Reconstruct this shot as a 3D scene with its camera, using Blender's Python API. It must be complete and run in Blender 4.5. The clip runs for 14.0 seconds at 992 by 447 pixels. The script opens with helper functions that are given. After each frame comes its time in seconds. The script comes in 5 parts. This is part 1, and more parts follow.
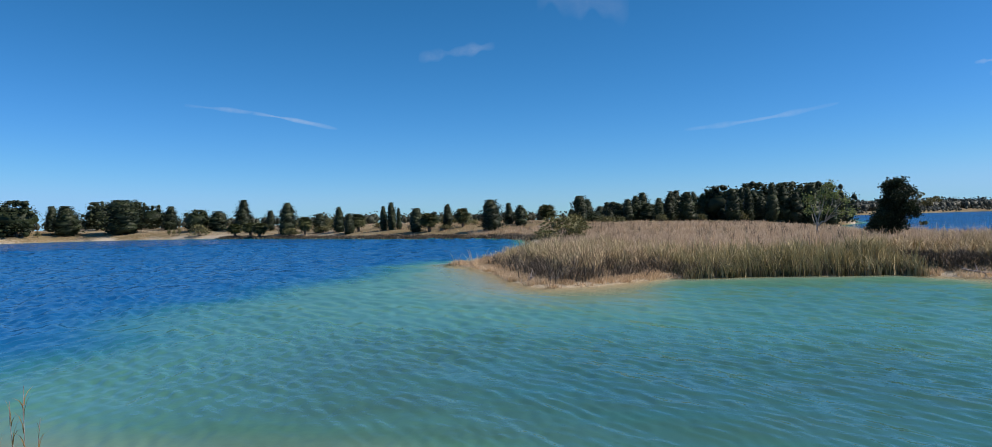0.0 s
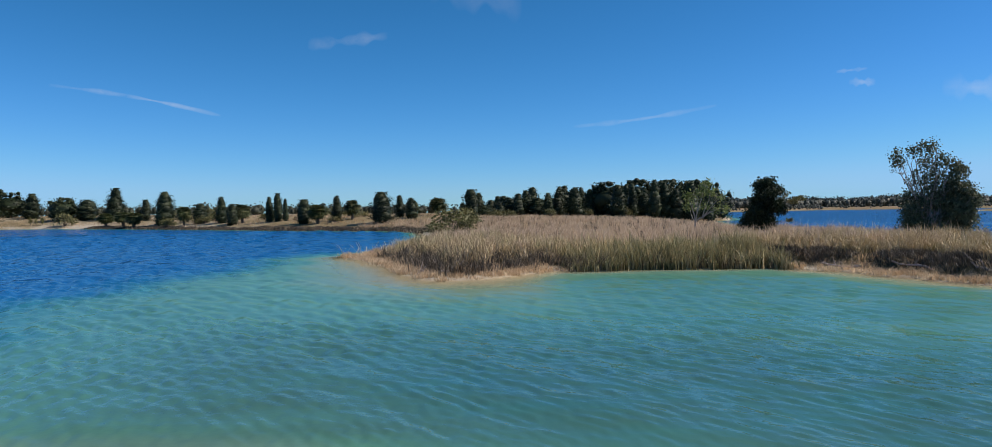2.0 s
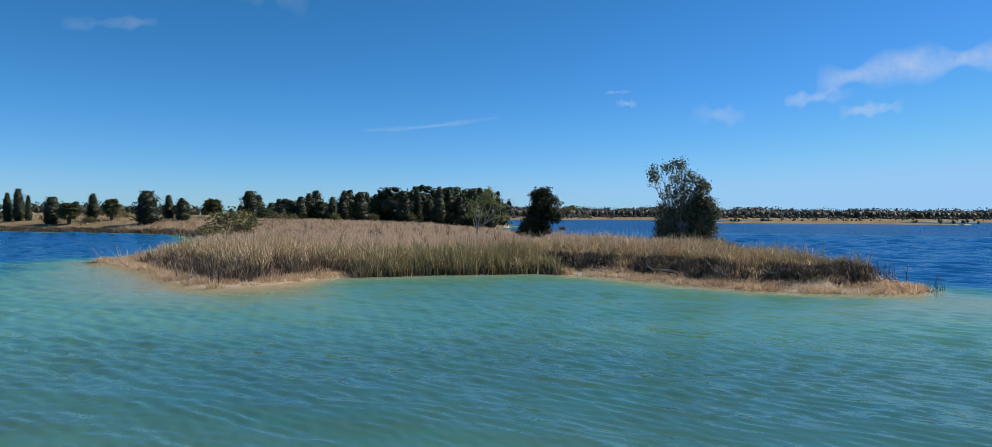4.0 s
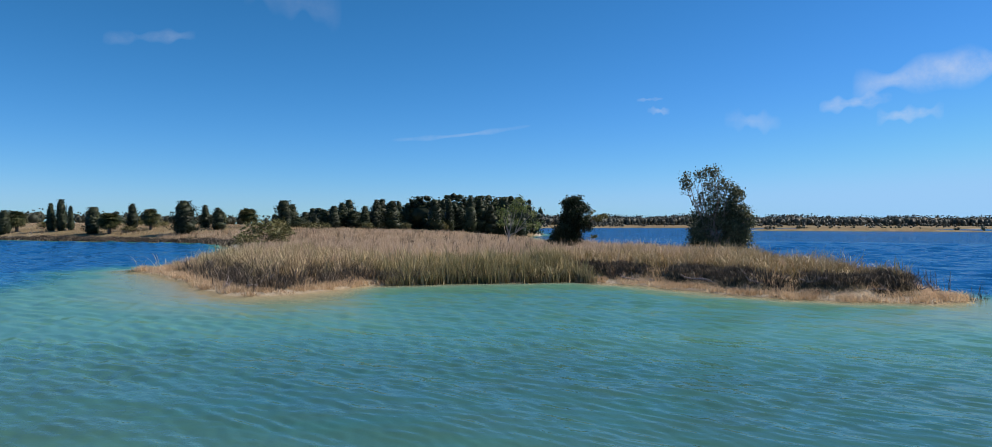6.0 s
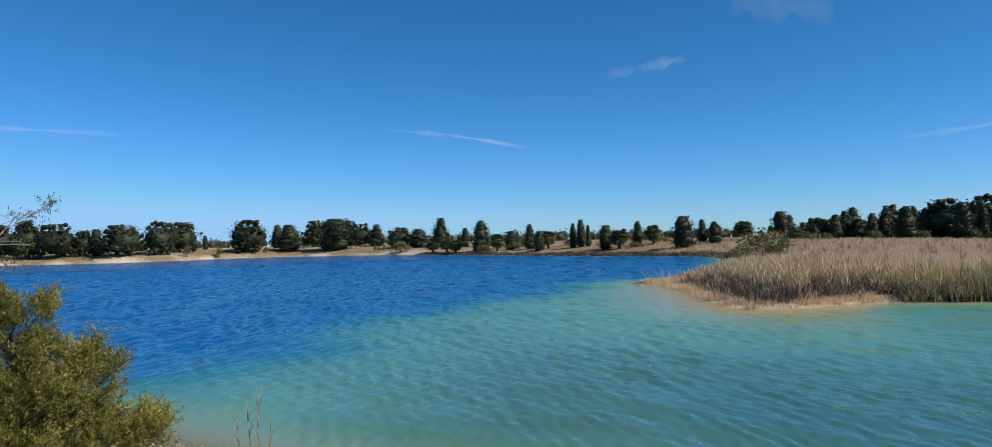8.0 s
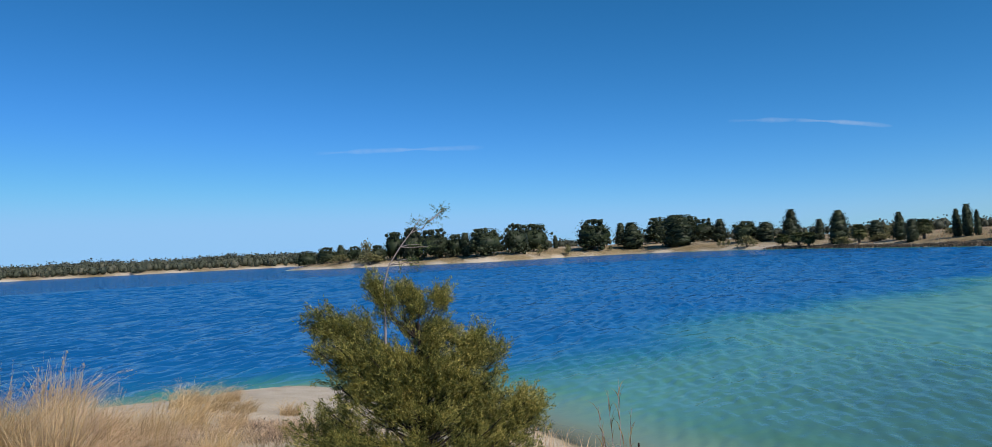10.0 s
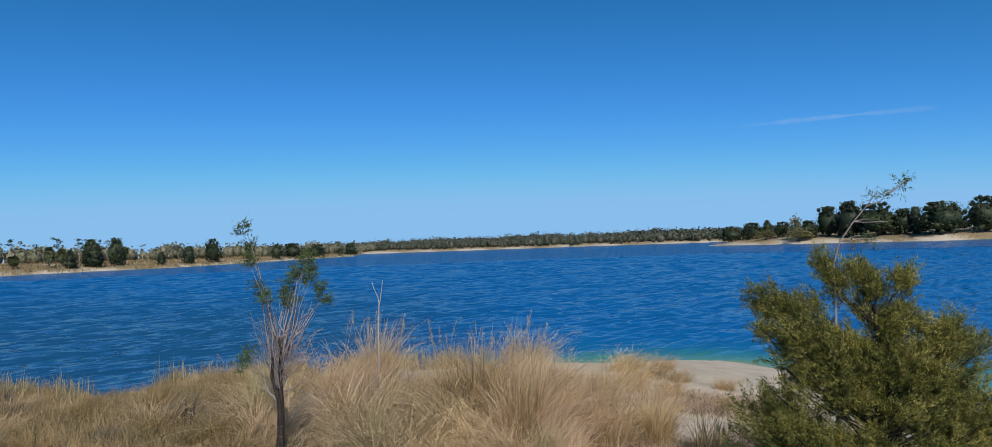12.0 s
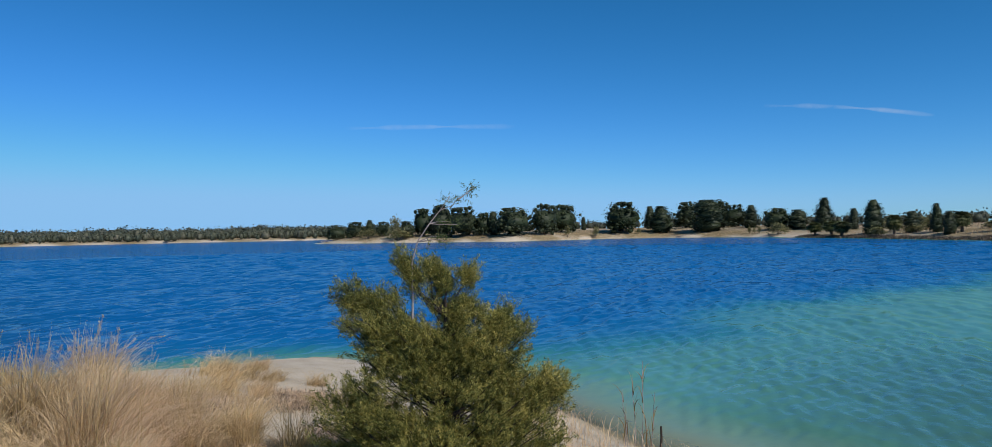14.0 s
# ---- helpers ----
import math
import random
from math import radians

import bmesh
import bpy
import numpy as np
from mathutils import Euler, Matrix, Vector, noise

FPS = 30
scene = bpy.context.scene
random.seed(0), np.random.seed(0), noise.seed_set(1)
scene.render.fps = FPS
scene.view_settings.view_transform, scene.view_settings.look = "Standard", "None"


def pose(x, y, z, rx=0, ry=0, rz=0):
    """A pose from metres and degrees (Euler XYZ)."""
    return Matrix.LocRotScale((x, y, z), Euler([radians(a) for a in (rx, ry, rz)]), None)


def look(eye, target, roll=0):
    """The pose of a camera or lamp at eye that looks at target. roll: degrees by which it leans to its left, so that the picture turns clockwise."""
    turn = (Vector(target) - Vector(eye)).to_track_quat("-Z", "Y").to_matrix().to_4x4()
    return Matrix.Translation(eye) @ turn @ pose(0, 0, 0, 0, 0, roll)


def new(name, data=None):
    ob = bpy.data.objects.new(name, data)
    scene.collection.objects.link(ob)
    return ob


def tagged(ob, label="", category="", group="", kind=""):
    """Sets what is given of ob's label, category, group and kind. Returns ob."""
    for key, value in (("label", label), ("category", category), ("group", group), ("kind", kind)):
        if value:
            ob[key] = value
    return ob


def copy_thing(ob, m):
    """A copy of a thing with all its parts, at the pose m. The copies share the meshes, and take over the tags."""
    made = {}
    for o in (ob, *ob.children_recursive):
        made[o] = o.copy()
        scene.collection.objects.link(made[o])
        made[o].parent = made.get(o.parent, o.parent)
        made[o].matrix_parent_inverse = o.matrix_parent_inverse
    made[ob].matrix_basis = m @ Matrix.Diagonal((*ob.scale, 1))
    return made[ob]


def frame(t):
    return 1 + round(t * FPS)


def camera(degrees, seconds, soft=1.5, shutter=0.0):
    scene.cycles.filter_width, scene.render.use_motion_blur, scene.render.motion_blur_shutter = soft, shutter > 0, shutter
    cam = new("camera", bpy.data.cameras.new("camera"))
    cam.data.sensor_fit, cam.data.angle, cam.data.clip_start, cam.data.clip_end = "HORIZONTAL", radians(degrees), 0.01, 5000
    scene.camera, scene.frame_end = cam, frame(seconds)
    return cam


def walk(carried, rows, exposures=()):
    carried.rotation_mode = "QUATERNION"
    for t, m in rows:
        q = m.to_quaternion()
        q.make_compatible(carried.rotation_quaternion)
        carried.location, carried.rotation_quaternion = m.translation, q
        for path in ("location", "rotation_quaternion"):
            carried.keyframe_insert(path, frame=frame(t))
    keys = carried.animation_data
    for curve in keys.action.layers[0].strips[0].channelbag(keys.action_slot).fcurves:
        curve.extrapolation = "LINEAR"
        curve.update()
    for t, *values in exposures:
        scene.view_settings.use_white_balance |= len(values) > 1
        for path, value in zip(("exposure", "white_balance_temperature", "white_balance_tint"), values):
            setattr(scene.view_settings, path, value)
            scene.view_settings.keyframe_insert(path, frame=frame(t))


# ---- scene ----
cam = camera(66.95, 14.0, 0.6)
PATH = [
    (0.0, pose(0.148, 0.057, 2.5, 89.75, 1.50, -0.00)),
    (0.5, pose(0.161, 0.057, 2.5, 89.46, 1.24, -3.54)),
    (1.0, pose(0.170, 0.056, 2.5, 89.33, 1.03, -5.89)),
    (1.5, pose(0.173, 0.056, 2.5, 89.25, 0.95, -6.52)),
    (2.0, pose(0.179, 0.055, 2.5, 89.06, 0.81, -8.28)),
    (2.5, pose(0.199, 0.051, 2.5, 89.04, 0.41, -13.60)),
    (3.0, pose(0.218, 0.045, 2.5, 89.10, 0.04, -18.67)),
    (3.5, pose(0.231, 0.041, 2.5, 89.24, -0.31, -22.31)),
    (3.7, pose(0.238, 0.038, 2.5, 89.22, -0.29, -24.15)),
    (5.8, pose(0.241, 0.036, 2.5, 89.97, -0.41, -25.11)),
    (6.0, pose(0.231, 0.041, 2.5, 90.04, -0.17, -22.14)),
    (6.5, pose(0.199, 0.051, 2.5, 90.33, 0.54, -13.57)),
    (7.0, pose(0.168, 0.056, 2.5, 90.76, 0.99, -5.42)),
    (7.5, pose(0.129, 0.056, 2.5, 91.12, 1.11, 4.81)),
    (8.0, pose(0.093, 0.050, 2.5, 91.43, 1.46, 14.37)),
    (8.5, pose(0.062, 0.040, 2.5, 91.63, 1.29, 22.98)),
    (8.7, pose(0.049, 0.034, 2.5, 91.97, 2.03, 26.55)),
    (10.8, pose(-0.022, -0.023, 2.5, 91.64, 2.47, 50.34)),
    (11.0, pose(-0.031, -0.035, 2.5, 91.69, 2.55, 54.37)),
    (11.5, pose(-0.051, -0.068, 2.5, 91.70, 2.34, 64.29)),
    (12.0, pose(-0.061, -0.094, 2.5, 91.65, 2.06, 71.63)),
    (12.5, pose(-0.068, -0.118, 2.5, 91.52, 1.80, 78.20)),
    (13.0, pose(-0.067, -0.115, 2.5, 91.21, 1.77, 77.50)),
    (13.2, pose(-0.064, -0.102, 2.5, 90.99, 1.76, 73.79)),
    (13.5, pose(-0.050, -0.066, 2.5, 90.85, 1.51, 63.93)),
    (13.8, pose(-0.024, -0.026, 2.5, 90.77, 1.45, 51.43)),
    (14.0, pose(-0.000, -0.000, 2.5, 90.64, 1.14, 42.19)),
]
walk(cam, PATH, [(0.0, 0.03, 6750, 13), (3.7, 0.04, 6800, 13), (6.0, 0.08, 6850, 14), (8.6, 0.07, 6750, 13), (11.0, -0.09, 6420, 10.5), (12.2, -0.15, 6360, 10), (13.2, -0.16, 6360, 10), (14.0, -0.12, 6340, 10)])

# ---- light ----
SUN_EL, SUN_AZ = 44.0, 97.0           # degrees above the horizon; degrees clockwise from +y
sun_dir = Vector((math.sin(radians(SUN_AZ)) * math.cos(radians(SUN_EL)), math.cos(radians(SUN_AZ)) * math.cos(radians(SUN_EL)), math.sin(radians(SUN_EL))))
world = bpy.data.worlds.new("sky")
scene.world = world
world.use_nodes = True
wn = world.node_tree.nodes
sky = wn.new("ShaderNodeTexSky")
sky.sky_type = "NISHITA"
sky.sun_disc = False
sky.sun_elevation, sky.sun_rotation = radians(SUN_EL), radians(SUN_AZ)
sky.altitude, sky.air_density, sky.dust_density, sky.ozone_density = 0, 0.8, 0.05, 3.0
# the clear, saturated blue of the day: each channel of the sky deepened away from the horizon
wl = world.node_tree.links
scaled = wn.new("ShaderNodeVectorMath")
scaled.operation = "SCALE"
scaled.inputs["Scale"].default_value = 0.11
wl.new(sky.outputs["Color"], scaled.inputs[0])
split, joined = wn.new("ShaderNodeSeparateColor"), wn.new("ShaderNodeCombineColor")
wl.new(scaled.outputs[0], split.inputs[0])
for n, (power, gain, most) in enumerate(((1.7, 0.62, 0.63), (1.1, 0.765, 0.755), (1.3, 1.23, 0.785))):
    low, up, out = wn.new("ShaderNodeMath"), wn.new("ShaderNodeMath"), wn.new("ShaderNodeMath")
    low.operation, up.operation, out.operation = "SMOOTH_MIN", "POWER", "MULTIPLY"
    low.inputs[1].default_value, up.inputs[1].default_value, out.inputs[1].default_value = most, power, gain
    low.inputs[2].default_value = 0.16
    wl.new(split.outputs[n], low.inputs[0])
    wl.new(low.outputs[0], up.inputs[0])
    wl.new(up.outputs[0], out.inputs[0])
    wl.new(out.outputs[0], joined.inputs[n])
wl.new(joined.outputs[0], wn["Background"].inputs["Color"])
wn["Background"].inputs["Strength"].default_value = 1.0
sun = new("sun", bpy.data.lights.new("sun", "SUN"))
sun.data.energy, sun.data.angle, sun.data.color = 5.0, radians(0.53), (1.0, 0.935, 0.835)
sun.matrix_world = look((0, 0, 50), Vector((0, 0, 50)) - sun_dir)


# ---- materials ----
class Nodes:
    """Short hand for a node material."""

    def __init__(self, name):
        self.mat = bpy.data.materials.new(name)
        self.mat.use_nodes = True
        self.t = self.mat.node_tree
        self.bsdf = self.t.nodes["Principled BSDF"]
        self.out = self.t.nodes["Material Output"]

    def add(self, kind, **inputs):
        n = self.t.nodes.new("ShaderNode" + kind)
        for k, v in inputs.items():
            self.put(n.inputs[k.replace("_", " ")], v)
        return n

    def put(self, socket, v):
        if isinstance(v, bpy.types.NodeSocket):
            self.t.links.new(v, socket)
        else:
            socket.default_value = v

    def noise(self, scale, detail=4.0, vector=None, rough=0.55):
        n = self.add("TexNoise", Scale=scale, Detail=detail, Roughness=rough)
        self.put(n.inputs["Vector"], vector or self.position())
        return n.outputs["Fac"]

    def position(self, scale=(1, 1, 1), turn=0.0):
        g = self.add("NewGeometry").outputs["Position"]
        if scale == (1, 1, 1) and not turn:
            return g
        m = self.add("Mapping", Scale=scale, Rotation=(0, 0, turn))
        self.put(m.inputs["Vector"], g)
        return m.outputs["Vector"]

    def ramp(self, fac, stops):
        n = self.add("ValToRGB")
        self.put(n.inputs["Fac"], fac)
        e = n.color_ramp.elements
        while len(e) < len(stops):
            e.new(0.5)
        for el, (p, c) in zip(e, stops):
            el.position, el.color = p, (*c, 1) if len(c) == 3 else c
        return n.outputs["Color"]

    def mix(self, fac, a, b, blend="MIX"):
        n = self.add("Mix")
        n.data_type, n.blend_type = "RGBA", blend
        self.put(n.inputs["Factor"], fac)
        self.put(n.inputs["A"], a if isinstance(a, bpy.types.NodeSocket) else (*a, 1))
        self.put(n.inputs["B"], b if isinstance(b, bpy.types.NodeSocket) else (*b, 1))
        return n.outputs["Result"]

    def math(self, op, a, b=0.5, clamp=False):
        n = self.add("Math")
        n.operation, n.use_clamp = op, clamp
        self.put(n.inputs[0], a)
        self.put(n.inputs[1], b)
        return n.outputs[0]

    def attr(self, name):
        n = self.add("Attribute")
        n.attribute_name = name
        return n.outputs["Fac"]

    def island(self):
        return self.add("NewGeometry").outputs["Random Per Island"]

    def own(self):
        return self.add("ObjectInfo").outputs["Random"]

    def bump(self, height, strength, distance, normal=None):
        n = self.add("Bump", Strength=strength, Distance=distance)
        self.put(n.inputs["Height"], height)
        if normal:
            self.put(n.inputs["Normal"], normal)
        return n.outputs["Normal"]

    def finish(self, colour, rough=0.7, normal=None, spec=0.3):
        self.put(self.bsdf.inputs["Base Color"], colour)
        self.put(self.bsdf.inputs["Roughness"], rough)
        self.bsdf.inputs["Specular IOR Level"].default_value = spec
        if normal:
            self.put(self.bsdf.inputs["Normal"], normal)
        return self.mat


def leaf_material(name, stops, patch=0.35, glow=0.25, rough=0.55, patch_scale=0.6, tip=None):
    """Leaves or blades: each island its own tone from the stops, larger patches over it, some light through the leaf."""
    n = Nodes(name)
    tone = n.math("ADD", n.math("MULTIPLY", n.island(), 1 - patch), n.math("MULTIPLY", n.math("ADD", n.math("MULTIPLY", n.noise(patch_scale, 3.0), 2.4), -0.7), patch), True)
    c = n.ramp(tone, stops)
    if tip:
        c = n.mix(n.ramp(n.attr("along"), [(0.25, (0, 0, 0)), (1.0, (0.75, 0.75, 0.75))]), c, tip)
    wear = n.add("HueSaturation")
    n.put(wear.inputs["Hue"], n.math("ADD", 0.495, n.math("MULTIPLY", n.own(), 0.01)))
    n.put(wear.inputs["Saturation"], n.math("ADD", 0.95, n.math("MULTIPLY", n.math("FRACT", n.math("MULTIPLY", n.own(), 7.0)), 0.15)))
    n.put(wear.inputs["Value"], n.math("ADD", 0.85, n.math("MULTIPLY", n.math("FRACT", n.math("MULTIPLY", n.own(), 3.7)), 0.3)))
    n.put(wear.inputs["Color"], c)
    c = wear.outputs["Color"]
    n.finish(c, rough, spec=0.25)
    thin = n.add("BsdfTranslucent")
    n.put(thin.inputs["Color"], c)
    m = n.add("MixShader", Fac=glow)
    n.t.links.new(n.bsdf.outputs[0], m.inputs[1])
    n.t.links.new(thin.outputs[0], m.inputs[2])
    n.t.links.new(m.outputs[0], n.out.inputs["Surface"])
    return n.mat


def bark_material(name, dark, light):
    n = Nodes(name)
    v = n.position((1, 1, 0.25))
    f = n.noise(60, 6, v)
    c = n.ramp(n.math("ADD", n.math("MULTIPLY", f, 0.7), n.math("MULTIPLY", n.noise(3), 0.3)), [(0.3, dark), (0.7, light)])
    return n.finish(c, 0.9, n.bump(f, 0.6, 0.02), 0.15)


def ground_material():
    n = Nodes("sandy_ground")
    fine, mid, big = n.noise(45, 6), n.noise(2.2, 5), n.noise(0.25, 4)
    sand = n.ramp(n.math("ADD", n.math("MULTIPLY", fine, 0.4), n.math("MULTIPLY", mid, 0.6)), [(0.25, (0.31, 0.25, 0.18)), (0.45, (0.47, 0.40, 0.31)), (0.75, (0.62, 0.55, 0.445))])
    straw = n.ramp(n.math("ADD", n.math("MULTIPLY", fine, 0.5), n.math("MULTIPLY", big, 0.5)), [(0.25, (0.10, 0.08, 0.038)), (0.5, (0.21, 0.16, 0.085)), (0.75, (0.36, 0.28, 0.16))])
    grassy = n.math("ADD", n.attr("grassy"), n.math("MULTIPLY", n.math("SUBTRACT", mid, 0.5), 1.2))
    c = n.mix(n.ramp(grassy, [(0.35, (0, 0, 0)), (0.65, (1, 1, 1))]), sand, straw)
    # dark mud, its tone also standing in for shade between the tussocks
    c = n.mix(n.attr("mud_shade"), c, n.ramp(mid, [(0.3, (0.035, 0.028, 0.018)), (0.7, (0.11, 0.085, 0.05))]))
    z = n.add("SeparateXYZ")
    n.put(z.inputs[0], n.position())
    wet = n.ramp(n.math("ADD", z.outputs["Z"], n.math("MULTIPLY", mid, 0.08)), [(0.03, (0.80, 0.74, 0.60)), (0.10, (1, 1, 1))])
    c = n.mix(1.0, c, wet, "MULTIPLY")
    # submerged ground coloured blue-green, as light filtered through water would make it
    bed_tint = n.ramp(n.math("MULTIPLY", z.outputs["Z"], -0.5), [(0.05, (0, 0, 0)), (0.25, (1, 1, 1))])
    c = n.mix(bed_tint, c, n.ramp(big, [(0.35, (0.012, 0.09, 0.12)), (0.65, (0.03, 0.15, 0.15))]))
    return n.finish(c, 0.9, n.bump(n.math("ADD", n.math("MULTIPLY", fine, 0.3), n.math("ADD", mid, n.math("MULTIPLY", n.noise(7, 3), 0.5))), 0.9, 0.14), 0.2)


def water_material():
    n = Nodes("lake_water")
    depth = n.attr("depth")
    patch = n.noise(0.11, 5, n.position((1, 2.2, 1), 0.5), 0.6)
    deep = n.math("ADD", depth, n.math("MULTIPLY", n.math("SUBTRACT", patch, 0.5), n.math("MULTIPLY", depth, 0.7)))
    body = n.ramp(n.math("MULTIPLY", deep, 1 / 6.0), [(0.0, (0.38, 0.34, 0.19)), (0.06, (0.20, 0.31, 0.225)), (0.12, (0.09, 0.26, 0.19)), (0.18, (0.066, 0.215, 0.17)), (0.30, (0.028, 0.165, 0.185)), (0.48, (0.008, 0.112, 0.25)), (0.7, (0.004, 0.096, 0.272)), (0.98, (0.003, 0.084, 0.258))])
    # weed on the bed darkens the water over it
    weedy = n.math("MULTIPLY", n.attr("bed_tint"), n.ramp(n.noise(0.5, 5, n.position((1, 1.8, 1), 0.4), 0.6), [(0.25, (0.45, 0.45, 0.45)), (0.7, (1, 1, 1))]))
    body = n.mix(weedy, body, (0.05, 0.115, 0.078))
    # the dimmer light of the western water is painted into its colour
    body = n.mix(n.math("MULTIPLY", n.attr("west_dim"), 0.8), body, (0.012, 0.062, 0.13))
    # wind ripples of many lengths, long along their crests
    def ripples(scale, heading, detail, stretch):
        turned = n.add("Mapping", Rotation=(0, 0, radians(-heading)))
        n.put(turned.inputs["Vector"], n.position())
        drawn = n.add("Mapping", Scale=(1, stretch, 1))
        n.put(drawn.inputs["Vector"], turned.outputs["Vector"])
        return n.noise(scale, detail, drawn.outputs["Vector"], 0.6)
    height = n.math("ADD", n.math("MULTIPLY", ripples(6.0, 205, 2.0, 0.6), 0.07), n.math("MULTIPLY", ripples(0.45, 212, 3.0, 0.35), n.math("ADD", 0.5, n.math("MULTIPLY", depth, 0.5))))
    calm = n.math("ADD", 0.2, n.math("MINIMUM", depth, 0.8))
    surface = n.bump(n.math("MULTIPLY", height, calm), 1.0, 0.16)
    # choppy facets of the open water, too fine to be shaped one by one
    turned = n.add("Mapping", Rotation=(0, 0, radians(-207)))
    n.put(turned.inputs["Vector"], n.position())
    drawn = n.add("Mapping", Scale=(1.6, 0.45, 1))
    n.put(drawn.inputs["Vector"], turned.outputs["Vector"])
    facet = n.add("TexNoise", Scale=0.9, Detail=3.0, Roughness=0.6)
    n.put(facet.inputs["Vector"], drawn.outputs["Vector"])
    lean = n.add("VectorMath")
    lean.operation = "SUBTRACT"
    n.put(lean.inputs[0], facet.outputs["Color"])
    lean.inputs[1].default_value = (0.5, 0.5, 0.5)
    chop = n.add("VectorMath")
    chop.operation = "SCALE"
    n.put(chop.inputs[0], lean.outputs[0])
    n.put(chop.inputs["Scale"], n.math("MULTIPLY", n.attr("chop"), 1.1))
    total = n.add("VectorMath")
    total.operation = "ADD"
    n.put(total.inputs[0], surface)
    n.put(total.inputs[1], chop.outputs[0])
    unit = n.add("VectorMath")
    unit.operation = "NORMALIZE"
    n.put(unit.inputs[0], total.outputs[0])
    surface = unit.outputs[0]
    under = n.add("BsdfDiffuse")
    n.put(under.inputs["Color"], body)
    gloss = n.add("BsdfGlossy", Roughness=0.055)
    n.put(gloss.inputs["Normal"], surface)
    gleam = n.add("Fresnel", IOR=1.33)
    n.put(gleam.inputs["Normal"], surface)
    lake = n.add("MixShader")
    n.put(lake.inputs[0], n.math("MINIMUM", gleam.outputs[0], 0.35))
    n.t.links.new(under.outputs[0], lake.inputs[1])
    n.t.links.new(gloss.outputs[0], lake.inputs[2])
    clear = n.add("BsdfTransparent")
    see = n.math("POWER", 2.718, n.math("MULTIPLY", depth, -4.5))
    m = n.add("MixShader")
    n.put(m.inputs[0], n.math("MULTIPLY", see, 0.85))
    n.t.links.new(lake.outputs[0], m.inputs[1])
    n.t.links.new(clear.outputs[0], m.inputs[2])
    n.t.links.new(m.outputs[0], n.out.inputs["Surface"])
    n.t.nodes.remove(n.bsdf)
    return n.mat


def cloud_material(name, density, scale):
    n = Nodes(name)
    f = n.noise(scale, 6, None, 0.65)
    edge = n.attr("edge")
    a = n.math("MULTIPLY", n.ramp(f, [(0.32, (0, 0, 0)), (0.72, (1, 1, 1))]), n.math("MULTIPLY", edge, density), True)
    # the cloud's sunlit white is put in as a glow of its own
    thin = n.add("Emission", Color=(0.86, 0.93, 1.0, 1), Strength=0.8)
    clear = n.add("BsdfTransparent")
    m = n.add("MixShader")
    n.put(m.inputs[0], a)
    n.t.links.new(clear.outputs[0], m.inputs[1])
    n.t.links.new(thin.outputs[0], m.inputs[2])
    n.t.links.new(m.outputs[0], n.out.inputs["Surface"])
    return n.mat


GROUND, WATER = ground_material(), water_material()
CEDAR_LEAF = leaf_material("cedar_foliage", [(0.0, (0.012, 0.019, 0.011)), (0.5, (0.026, 0.038, 0.019)), (1.0, (0.062, 0.074, 0.036))], patch=0.4, glow=0.2, patch_scale=0.4)
OAK_LEAF = leaf_material("oak_foliage", [(0.0, (0.014, 0.022, 0.012)), (0.5, (0.03, 0.043, 0.021)), (1.0, (0.072, 0.084, 0.04))], patch=0.4, glow=0.2, patch_scale=0.5)
PALM_LEAF = leaf_material("palm_foliage", [(0.0, (0.03, 0.045, 0.018)), (0.5, (0.075, 0.095, 0.04)), (1.0, (0.22, 0.20, 0.10))], glow=0.2)
PALE_LEAF = leaf_material("pale_green_foliage", [(0.0, (0.09, 0.13, 0.045)), (0.5, (0.18, 0.23, 0.09)), (1.0, (0.34, 0.37, 0.17))], glow=0.4)
SCRUB_LEAF = leaf_material("scrub_foliage", [(0.0, (0.08, 0.09, 0.035)), (0.5, (0.16, 0.155, 0.07)), (1.0, (0.28, 0.24, 0.12))], glow=0.25)
BUSH_LEAF = leaf_material("young_cedar_foliage", [(0.0, (0.026, 0.037, 0.012)), (0.35, (0.10, 0.118, 0.028)), (0.6, (0.275, 0.265, 0.058)), (1.0, (0.60, 0.49, 0.125))], patch=0.36, glow=0.4, patch_scale=4.5)
DULL_LEAF = leaf_material("grey_green_foliage", [(0.0, (0.05, 0.062, 0.036)), (0.5, (0.12, 0.14, 0.08)), (1.0, (0.26, 0.27, 0.16))], patch=0.35, glow=0.25, patch_scale=1.0)
MYRTLE_LEAF = leaf_material("myrtle_foliage", [(0.0, (0.045, 0.075, 0.025)), (0.5, (0.10, 0.135, 0.045)), (1.0, (0.20, 0.22, 0.08))], glow=0.35)
WOOD_FAR = leaf_material("distant_woods", [(0.0, (0.032, 0.042, 0.03)), (0.55, (0.066, 0.074, 0.05)), (0.85, (0.11, 0.108, 0.078)), (1.0, (0.20, 0.175, 0.14))], patch=0.6, glow=0.15, patch_scale=0.16)
SCRUB_FAR = leaf_material("grey_scrub", [(0.0, (0.07, 0.08, 0.045)), (0.4, (0.13, 0.13, 0.08)), (0.7, (0.22, 0.20, 0.135)), (1.0, (0.36, 0.32, 0.25))], patch=0.6, glow=0.2, patch_scale=0.3)
WOOD_DARK = leaf_material("dark_distant_woods", [(0.0, (0.045, 0.055, 0.048)), (0.5, (0.075, 0.085, 0.07)), (1.0, (0.13, 0.135, 0.11))], patch=0.3, glow=0.1, patch_scale=0.03)
